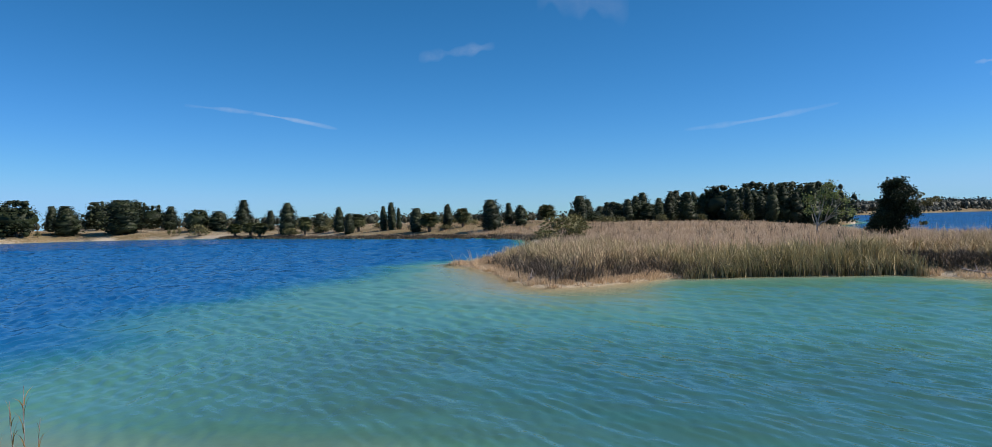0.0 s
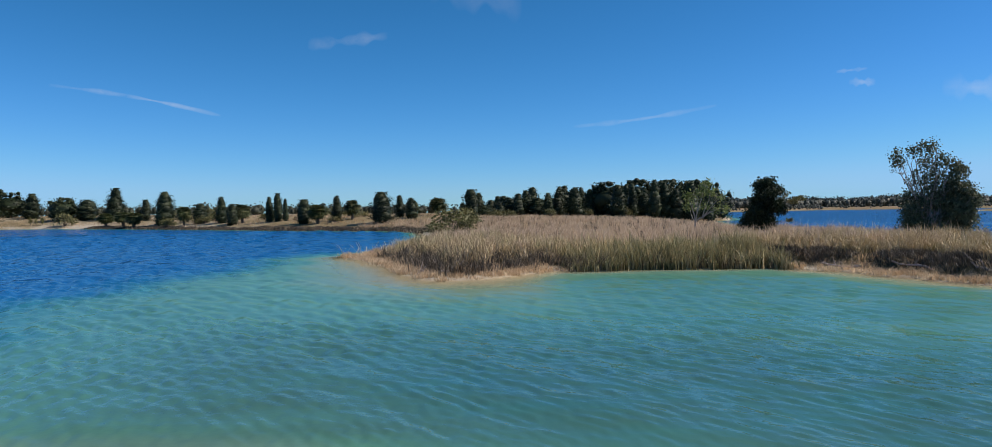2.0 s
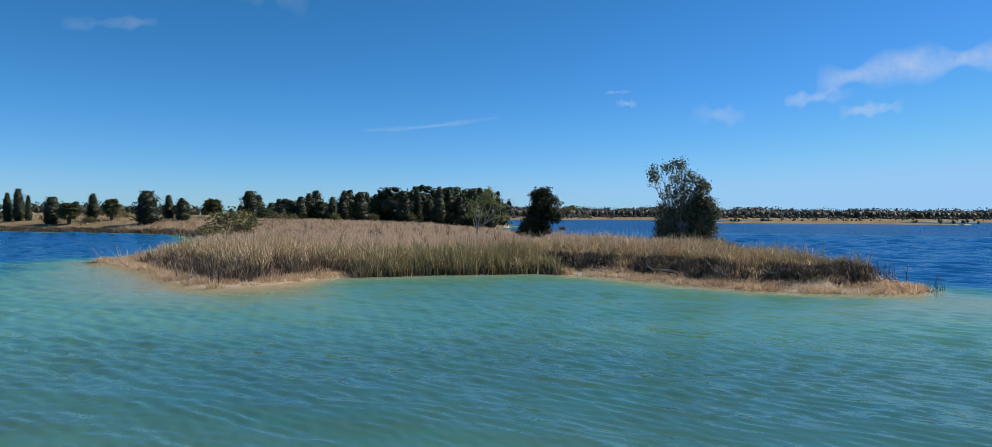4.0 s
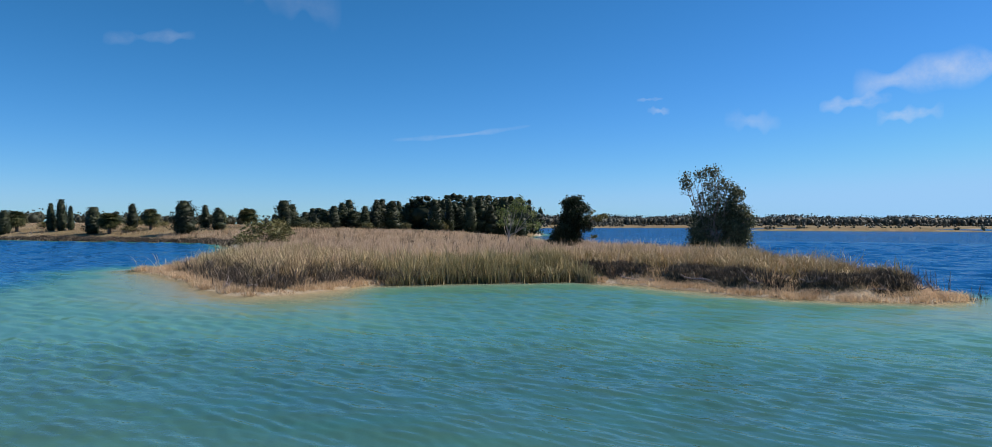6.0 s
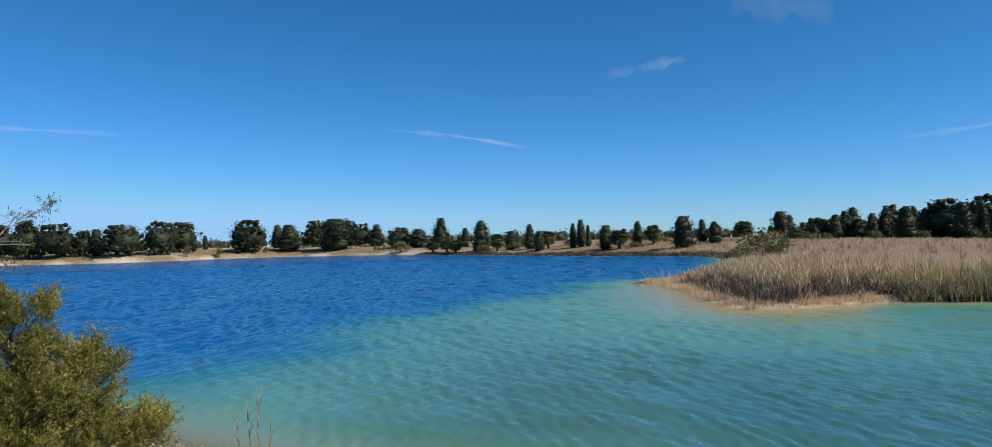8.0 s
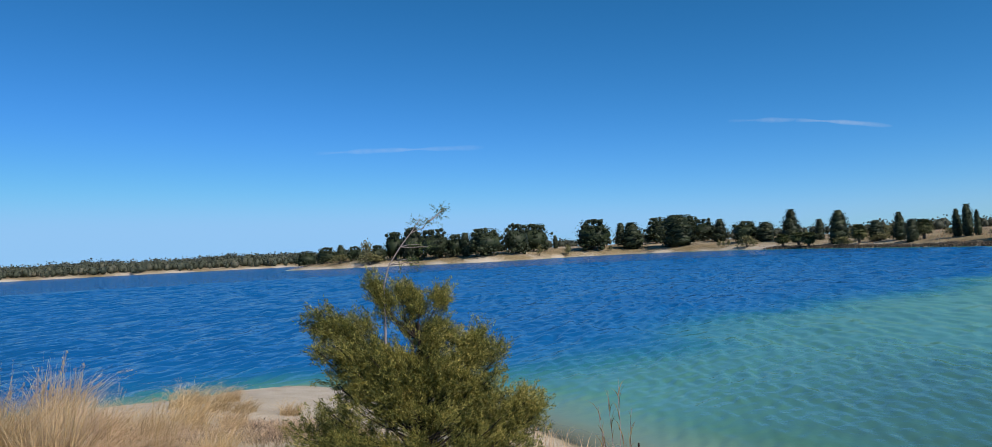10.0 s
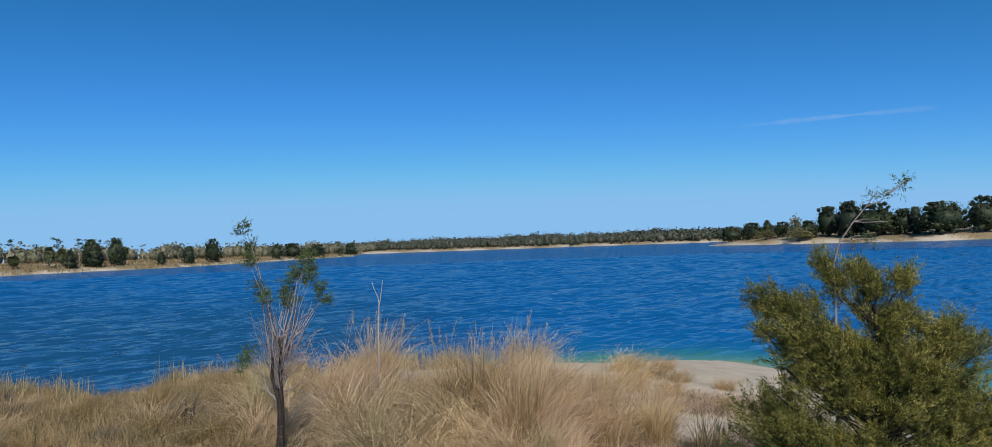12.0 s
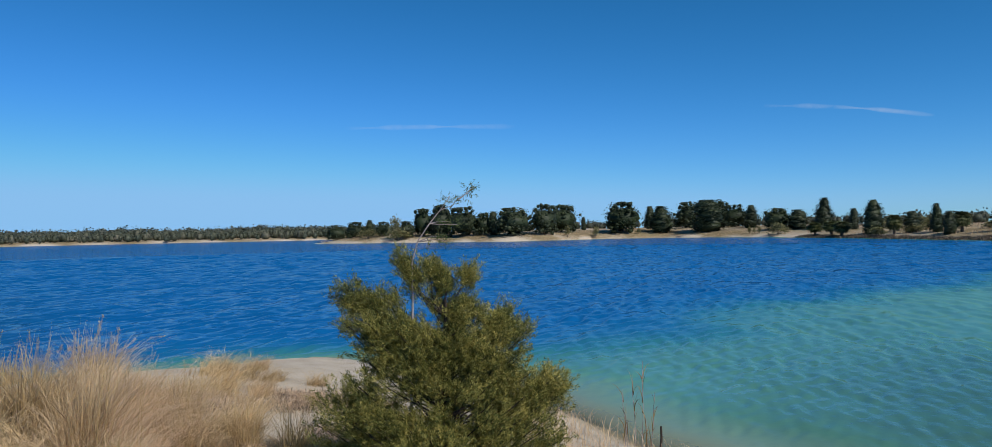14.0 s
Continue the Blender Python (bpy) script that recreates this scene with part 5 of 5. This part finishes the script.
def bare_sapling():
    """The thin pale stem that rises out of the young cedar, with a few feathery leaves at its tip."""
    rng = np.random.default_rng(211)
    e = thing("bare_sapling", "thin pale leaning sapling with a few feathery leaves at its tip", "sapling", at=(-4.15, 3.61, on_land(-4.15, 3.61)))
    o = np.array(e.location)
    stem, leaves = Build(), Build()
    path = np.array([(-4.15, 3.61, o[2] - 0.1), (-4.14, 3.62, 1.3), (-4.128, 3.635, 1.98), (-4.13, 3.64, 2.30), (-4.10, 3.67, 2.44), (-4.035, 3.73, 2.57), (-3.985, 3.79, 2.665)]) - o
    tube(stem, path, (0.015, 0.012, 0.008, 0.0062, 0.005, 0.0042, 0.003), 6)
    tip, elbow = path[-1], np.array((-3.90, 3.88, 2.74)) - o
    twigs = [(tip, (-3.90, 3.88, 2.74)), (tip, (-3.93, 3.84, 2.77)), (elbow, (-3.83, 3.95, 2.79)), (elbow, (-3.81, 3.97, 2.84)), (path[4], (-4.0, 3.79, 2.47)), (path[4], (-3.95, 3.83, 2.44)), (path[5], (-3.93, 3.84, 2.58)), (path[5], (-3.89, 3.88, 2.56))]
    for a, b in twigs:
        b = np.array(b) - o
        tube(stem, wobble(a, b, 4, 0.01, rng), (0.004, 0.0035, 0.003, 0.002), 4)
        for _ in range(2):
            p = np.array(a) + (b - np.array(a)) * rng.uniform(0.5, 1.0)
            d = rng.normal(size=(5, 3)) + np.array([0.4, 0.4, 0.2])
            d /= np.linalg.norm(d, axis=1)[:, None]
            sprays(leaves, np.repeat(p[None], 5, 0), d, rng.uniform(0.03, 0.09, 5), 10, rng, 0.022)
    part("stem", stem, TWIG, e)
    part("leaves", leaves, MYRTLE_LEAF, e)
    return e


def twiggy_sapling(px, py, top):
    """A small myrtle: dark trunk, a fan of bare grey twigs, green leaf tufts at the ends."""
    rng = np.random.default_rng(221)
    g = on_land(px, py)
    e = thing("myrtle_sapling", "half-bare myrtle sapling with a dark trunk, grey twigs and green tufts", "sapling", at=(px, py, g))
    trunk = Build()
    right = np.array([0.03, 1.0, 0])
    h = top - g
    tube(trunk, wobble((0, 0, -0.1), (0, 0.04, h * 0.5), 7, 0.012, rng), np.linspace(0.036, 0.02, 7), 7)
    tube(trunk, wobble((0.04, 0.05, -0.1), (0.03, -0.02, h * 0.46), 6, 0.014, rng), np.linspace(0.02, 0.012, 6), 6)
    leafy = [(-0.19, 1.72), (-0.17, 1.62), (-0.18, 1.5), (-0.1, 1.33), (-0.06, 1.24), (0.23, 1.47), (0.18, 1.38), (0.27, 1.53), (0.26, 1.35), (0.15, 1.3), (0.2, 1.42), (0.41, 1.24), (0.38, 1.27), (0.08, 1.28), (0.3, 1.45), (0.12, 1.2), (-0.2, 0.86), (-0.24, 0.8)]
    for l, z in leafy:
        tip = right * l + np.array([rng.normal() * 0.1, 0, z * 1.1])
        path = wobble((0, 0.03, min(h * rng.uniform(0.25, 0.5), z - 0.3)), tip, 5, 0.018, rng)
        branch = part("branch", tube(Build(), path, np.linspace(0.007, 0.002, 5), 5), TWIG, e)
        leaves = Build()
        for _ in range(6):
            p = path[-1] + rng.normal(size=3) * np.array([0.024, 0.024, 0.034])
            d = rng.normal(size=(6, 3)) + np.array([0, 0, 0.6])
            d /= np.linalg.norm(d, axis=1)[:, None]
            sprays(leaves, np.repeat(p[None], 6, 0), d, rng.uniform(0.03, 0.08, 6), 8, rng, 0.028)
        part("leaf_tuft", leaves, MYRTLE_LEAF, branch, "green leaf tuft")
    for i in range(120):
        a = rng.uniform(-1, 1)
        z0 = h * rng.uniform(0.27, 0.5)
        tip = right * (a * 0.27 + 0.06) + np.array([rng.normal() * 0.16, 0, h * rng.uniform(0.42, 0.72) * (1 - 0.15 * abs(a))])
        part("twig", tube(Build(), wobble((0, 0.03, z0), tip, 4, 0.015, rng), np.linspace(0.0036, 0.0012, 4), 3), TWIG, e)
    part("trunk", trunk, DARK_BARK, e)
    return e


def clump_mesh(seed, n, h, droop, r=0.14, seg=5, width=0.0075, wind=0.9, swept=0.4):
    """A bunch grass: fine arching blades from one crown, a share of them swept by the wind."""
    rng = np.random.default_rng(seed)
    a, q = rng.uniform(0, 2 * np.pi, n), r * np.sqrt(rng.uniform(0, 1, n))
    base = np.stack([np.cos(a) * q, np.sin(a) * q, np.full(n, -0.05)], 1)
    hh = h * rng.beta(2.2, 1.6, n) * 1.12 + 0.08
    lean = np.where(rng.random(n) < swept, rng.normal(wind, 0.55, n), a + rng.normal(0, 1.5, n))
    bend = rng.uniform(droop[0], droop[1], n) * np.where(rng.random(n) < 0.12, 1.7, 1.0)
    return blades(Build(), base, hh, lean, bend, width * rng.uniform(0.5, 1.5, n), rng, seg)


CLUMP = [clump_mesh(301, 640, 1.2, (0.0, 0.7), 0.2, 4, 0.0072, 1.2, 0.3).mesh("blades", GOLD), clump_mesh(302, 600, 1.1, (0.25, 1.1), 0.26, 4, 0.007, 1.9, 0.65).mesh("blades", STRAW),
         clump_mesh(303, 640, 1.05, (0.1, 1.2), 0.32, 4, 0.007, -1.4, 0.5).mesh("blades", GOLD), clump_mesh(304, 520, 0.95, (0.3, 1.5), 0.36, 4, 0.007, 0.4, 0.5).mesh("blades", MARSH),
         clump_mesh(305, 460, 1.0, (0.0, 0.6), 0.16, 4, 0.0075, 1.6, 0.5).mesh("blades", REED), clump_mesh(306, 420, 0.8, (0.2, 1.4), 0.3, 4, 0.006, 1.6, 0.3).mesh("blades", DEAD),
         clump_mesh(307, 560, 1.0, (0.8, 1.7), 0.34, 5, 0.007, 2.2, 0.75).mesh("blades", STRAW), clump_mesh(308, 460, 1.05, (0.5, 1.5), 0.28, 5, 0.007, -0.6, 0.6).mesh("blades", MARSH)]
LOW = [clump_mesh(311 + i, 300, 0.52, (0.1, 1.3), 0.2, 4, 0.0075, 1.5, 0.3).mesh("blades", (SHORT, GOLD, SHORT, DEAD, SHORT)[i]) for i in range(5)]
DRY_LOW = clump_mesh(317, 380, 0.66, (0.3, 1.5), 0.3, 4, 0.008, 0.9, 0.6).mesh("blades", GOLD)
DARK_CLUMP = clump_mesh(321, 300, 0.9, (0.0, 0.7), 0.14, 4, 0.007).mesh("blades", SHORT)


def stalk_mesh(seed, n, h, arch):
    """Thin seed stalks with feathery heads that stand above a bunch or arch over it."""
    rng = np.random.default_rng(seed)
    b = Build()
    for i in range(n):
        a, q = rng.uniform(0, 6.28), rng.uniform(0.02, 0.16)
        out = arch * rng.uniform(0.3, 1.0)
        tip = np.array([math.cos(a) * (q + out) + 0.12, math.sin(a) * (q + out) + 0.12, h * rng.uniform(0.8, 1.12) - out * 0.45])
        path = wobble((math.cos(a) * q, math.sin(a) * q, -0.05), tip, 7, 0.012, rng, 0.04 + out * 0.45)
        tube(b, path, np.linspace(0.0036, 0.0014, 7), 3)
        along = (path[6] - path[4]) / np.linalg.norm(path[6] - path[4])
        at = path[5] + (path[6] - path[5]) * rng.uniform(-0.2, 1.05, 44)[:, None] + rng.normal(size=(44, 3)) * 0.009
        cards(b, at, rng.uniform(0.008, 0.017, 44), rng, 2.6, 0.1, np.repeat(along[None], 44, 0), 0.11)
    return b


STALK = [stalk_mesh(331, 3, 1.15, 0.12).mesh("seed_head", GOLD), stalk_mesh(332, 4, 1.1, 0.6).mesh("seed_head", STRAW), stalk_mesh(333, 2, 1.25, 0.25).mesh("seed_head", GOLD)]


def bunch(px, py, k, mesh, label, group, name="grass_clump"):
    e = thing(name, label, "grass", group, at=(px, py, on_land(px, py)))
    part("tuft", mesh, None, e)
    if mesh in CLUMP:
        part("seed_head", STALK[bank_rng.integers(0, 3)], None, e, "feathery pale seed heads")
    e.rotation_euler = (bank_rng.normal() * 0.09, bank_rng.normal() * 0.09, bank_rng.uniform(-0.9, 0.9))
    e.scale = (k * bank_rng.uniform(0.9, 1.25), k * bank_rng.uniform(0.9, 1.25), k)
    return e


bank_rng = np.random.default_rng(401)
young_cedar((-4.0, 3.8), on_land(-4.0, 3.8))
bare_sapling()
twiggy_sapling(-6.26, 0.1, 2.9)
# the tall bunches in front of the water
for i in range(66):
    az, dist = radians(bank_rng.uniform(66.5, 93)), bank_rng.uniform(6.0, 9.2)
    k = bank_rng.uniform(0.55, 1.1) * float(np.interp(math.degrees(az), [66, 69, 71.5, 73, 74.5, 76.5, 79, 82, 85, 93], [0.58, 0.68, 0.82, 0.66, 0.98, 0.72, 0.78, 0.95, 0.8, 0.6]))
    if dist < 7.0 and abs(math.degrees(az) - 88.5) < 6:
        continue
    bunch(-dist * math.sin(az), dist * math.cos(az), k, CLUMP[(0, 6, 7, 3, 5, 1, 6, 0, 7, 4, 2, 6)[i % 12]], "tall arching bunch of pale dry grass", "tall bunch grasses on the bank")
for az, dist, k in ((61.0, 6.9, 0.5), (62.3, 7.3, 0.58), (63.6, 7.0, 0.55), (64.8, 7.5, 0.6), (65.6, 6.8, 0.55)):
    bunch(-dist * math.sin(radians(az)), dist * math.cos(radians(az)), k, CLUMP[(0, 3, 2)[int(dist * 10) % 3]], "smaller bunch of pale dry grass beside bare sand", "tall bunch grasses on the bank")
for i in range(112):
    az, dist = radians(bank_rng.uniform(86, 122)), bank_rng.uniform(5.2, 13.5)
    bunch(-dist * math.sin(az), dist * math.cos(az), bank_rng.uniform(0.38, 0.8), LOW[i % 5], "low olive and tan bunch grass", "low bunch grasses on the bank")
for px, py, k in ((-8.3, 4.3, 0.6), (-8.7, 4.0, 0.55), (-8.9, 4.6, 0.6), (-9.3, 5.2, 0.62), (-9.6, 4.9, 0.6), (-8.1, 4.7, 0.4), (-9.9, 5.7, 0.5), (-8.0, 3.7, 0.5), (-9.0, 5.4, 0.45), (-8.4, 4.9, 0.5), (-7.7, 4.3, 0.4), (-10.0, 5.2, 0.6), (-7.2, 4.0, 0.36), (-6.9, 3.6, 0.42), (-7.5, 5.0, 0.34), (-8.4, 5.7, 0.4), (-7.1, 3.1, 0.5)):
    bunch(px, py, k, DRY_LOW, "low brownish bunch grass on bare sand", "low bunch grasses on the bank")
for px, py, k in ((-5.1, 3.2, 0.8), (-5.35, 3.45, 0.62), (-5.0, 2.75, 0.6)):
    bunch(px, py, k, DARK_CLUMP, "brown wispy bunch grass beside the young cedar", "wispy bunch grasses")
for az, dist, k in ((-33, 4.6, 0.62), (-36, 4.7, 0.8), (-39, 4.5, 0.72), (-42, 4.8, 0.8), (-44, 4.6, 0.66), (-47, 4.9, 0.7), (-30, 4.8, 0.5)):
    bunch(-dist * math.sin(radians(az)), dist * math.cos(radians(az)), k * 1.5, LOW[1], "low olive bunch grass at the water's edge", "low bunch grasses on the bank")

at, d = scatter(60000, (-17, 4, -14, 9), lambda x, y, d: (np.hypot(x, y) > 4.6) & (np.degrees(np.arctan2(-x, y)) > 86) & (np.degrees(np.arctan2(-x, y)) < 116) & (d > 0.35) & (((x + 14.2) / 1.1) ** 2 + ((y + 2.15) / 0.55) ** 2 > 1), np.random.default_rng(402))
meadow("bank_grass", "short olive and tan grass covering the bank", SHORT, at[:6400], 0.30 * (0.4 + 0.7 * tufted(at[:6400], d, 0.5, 411)), 0.0085, 403, (0.2, 1.3), 2, 8, 0.08)
at, d = scatter(90000, (-18, -13, -14, 4), lambda x, y, d: (d > 0.03) & (d < 1.3) & (((x + 14.4) / 1.6) ** 2 + ((y + 2.15) / 0.6) ** 2 > 1) & (rough(x, y, 0.9) > -0.25), np.random.default_rng(412))
tall = 0.5 * (0.45 + 0.8 * tufted(at, d, 0.7, 413))
meadow("bank_rushes", "upright olive rushes along the water's edge of the bank", SHORT, at[:520], tall[:520], 0.012, 414, (0.02, 0.5), 3, 12, 0.09)
meadow("bank_rushes", "green rush tufts along the water's edge of the bank", REED, at[520:760], tall[520:760] * 1.1, 0.011, 415, (0.02, 0.4), 3, 12, 0.08)
at, d = scatter(60000, (-13, 0, 0, 8), lambda x, y, d: (np.hypot(x, y) > 4.2) & (np.degrees(np.arctan2(-x, y)) <= 86) & (np.degrees(np.arctan2(-x, y)) > 66) & (np.hypot(x, y) < 9.4), np.random.default_rng(404))
meadow("bank_grass", "fallen straw between the tall bunches", GOLD, at[:2600], 0.36, 0.009, 405, (0.4, 1.4), 2, 9, 0.14)

at, d = scatter(60000, (-8.5, -3.4, 5.0, 9.5), lambda x, y, d: (d > 0.4) & (np.hypot(x, y) > 6.6) & (np.degrees(np.arctan2(-x, y)) < 41), np.random.default_rng(406))
meadow("bank_grass", "sparse pale straw on the wet sand below the young cedar", STRAW, at[:120], 0.4, 0.008, 407, (0.1, 0.8), 3, 7, 0.1)

at, d = scatter(60000, (-10, -3.5, 2, 7), lambda x, y, d: (np.hypot(x, y) > 5.0) & (np.hypot(x, y) < 9.6) & (np.degrees(np.arctan2(-x, y)) < 67) & (np.degrees(np.arctan2(-x, y)) > 50) & (rough(x, y, 0.9) > -0.1), np.random.default_rng(408))
meadow("leaf_litter", "brown fallen straw and stems on the sand", DEAD, at[:900], 0.18, 0.010, 409, (0.8, 1.6), 2, 7, 0.1)
meadow("leaf_litter", "pale fallen straw on the sand", STRAW, at[900:2500], 0.22, 0.010, 410, (0.7, 1.5), 2, 7, 0.12)


def reed_stem(px, py, top, tilt, radius=0.0045, name="reed_stem", label="thin dry upright reed stem at the water's edge", bark=TWIG):
    g = on_land(px, py)
    e = thing(name, label, "reed" if name == "reed_stem" else "stake", "reed stems" if name == "reed_stem" else "", at=(px, py, g))
    rng = np.random.default_rng(int(abs(px * 1000)))
    b = Build()
    tube(b, wobble((0, 0, -0.15), (tilt[0], tilt[1], top - g), 6, 0.006, rng), np.linspace(radius, radius * 0.5, 6), 6)
    part("stem", b, bark, e)
    if name == "reed_stem":
        leaf = Build()
        n = 9
        z = rng.uniform(0.1, 0.9, n) * (top - g)
        base = np.stack([tilt[0] * z / (top - g), tilt[1] * z / (top - g), z], 1)
        blades(leaf, base, rng.uniform(0.12, 0.3, n), rng.uniform(0, 6.28, n), rng.uniform(0.2, 0.7, n), np.full(n, 0.011), rng, 3)
        part("leaf", leaf, SHORT, e)


for az, dist, top, tx in ((31.5, 8.0, 1.12, 0.02), (31.9, 8.05, 0.98, -0.03), (30.9, 8.1, 0.78, 0.05), (32.4, 7.9, 0.84, -0.06), (32.9, 8.0, 0.55, 0.03), (31.2, 7.8, 0.58, 0.0)):
    reed_stem(-dist * math.sin(radians(az)), dist * math.cos(radians(az)), top, (tx, tx * 0.6))
reed_stem(-7.7 * math.sin(radians(30.1)), 7.7 * math.cos(radians(30.1)), 0.52, (0.0, 0.0), 0.02, "stake", "short dark broken stake in the wet sand", DARK_BARK)
# a pale forked dead stem among the tall bunches
fork = thing("dead_stem", "pale forked dead stem above the grass", "stem", at=(-7.95, 1.19, on_land(-7.95, 1.19)))
fb = Build()
fr = np.random.default_rng(55)
top = 2.16 - fork.location[2]
tube(fb, wobble((0, 0, -0.1), (0, 0.02, top - 0.2), 5, 0.01, fr), np.linspace(0.009, 0.006, 5), 6)
tube(fb, wobble((0, 0.02, top - 0.22), (0, -0.05, top), 4, 0.005, fr), np.linspace(0.0055, 0.003, 4), 5)
tube(fb, wobble((0, 0.02, top - 0.25), (0.02, 0.06, top + 0.02), 4, 0.005, fr), np.linspace(0.0055, 0.003, 4), 5)
part("stem", fb, PALE_BARK, fork)


# ---- high clouds and old vapour trails ----
def streak(name, label, a0, a1, e0, e1, thick, bow, density, scale, far=3600.0, n=60, wide=5):
    """A thin sheet of ice cloud far away, between two compass angles and heights in degrees."""
    s = np.linspace(0, 1, n)
    az, el = np.radians(a0 + (a1 - a0) * s), np.radians(e0 + (e1 - e0) * s + bow * np.sin(s * np.pi))
    b, edge = [], []
    for k in range(wide):
        u = k / (wide - 1) * 2 - 1
        e = el + np.radians(thick) * 0.5 * u * (1 + 0.35 * np.sin(s * 13 + a0) + 0.2 * np.sin(s * 29))
        b.append(np.stack([-np.sin(az) * np.cos(e), np.cos(az) * np.cos(e), np.sin(e)], 1) * far + np.array([0, 0, 2.5]))
        edge.append((1 - u * u) * np.sin(s * np.pi) ** 0.5)
    i, j = np.meshgrid(np.arange(wide - 1), np.arange(n - 1), indexing="ij")
    quads = np.stack([i * n + j, i * n + j + 1, (i + 1) * n + j + 1, (i + 1) * n + j], -1).reshape(-1, 4)
    c = np.concatenate(b)
    ob = sheet(name, c[:, 0], c[:, 1], c[:, 2], quads, cloud_material(name, density, scale), {"edge": np.concatenate(edge)})
    return tagged(ob, label, "cloud", kind="structure")


streak("cirrus", "thin curved white vapour trail in a blue sky", 22.4, 11.68, 8.62, 7.07, 0.30, 0.25, 0.42, 0.004)
streak("cirrus", "thin straight white vapour trail in a blue sky", -14.2, -24.8, 6.3, 7.48, 0.35, -0.15, 0.26, 0.004)
streak("cirrus", "short soft wisp of high cloud", 5.6, -0.3, 12.3, 13.1, 0.8, 0.0, 0.2, 0.005)
streak("cirrus", "faint wide wisp of high cloud", -3.5, -10.5, 16.6, 15.4, 2.2, 0.0, 0.10, 0.004)
streak("cirrus", "thin level white vapour trail over the far woods", 53.5, 40.5, 7.93, 7.97, 0.35, 0.1, 0.26, 0.004)
streak("cirrus", "ragged soft white cloud over the second lake", -47.5, -62.0, 9.4, 10.2, 2.2, 0.4, 0.6, 0.004)
streak("cirrus", "small soft cloud beside the ragged one", -45.4, -50.0, 8.2, 8.6, 0.9, 0.0, 0.6, 0.005)
streak("cirrus", "small soft cloud below the ragged one", -49.0, -53.0, 7.3, 7.5, 0.9, 0.0, 0.55, 0.005)
streak("cirrus", "tiny wisp of high cloud", -32.7, -34.7, 9.25, 9.3, 0.25, 0.0, 0.4, 0.006, n=20)
streak("cirrus", "tiny wisp of high cloud", -33.5, -35.2, 8.5, 8.35, 0.5, 0.0, 0.35, 0.006, n=20)
streak("cirrus", "faint small patch of high cloud", -39.0, -43.0, 7.7, 7.2, 1.3, 0.0, 0.25, 0.005, n=20)
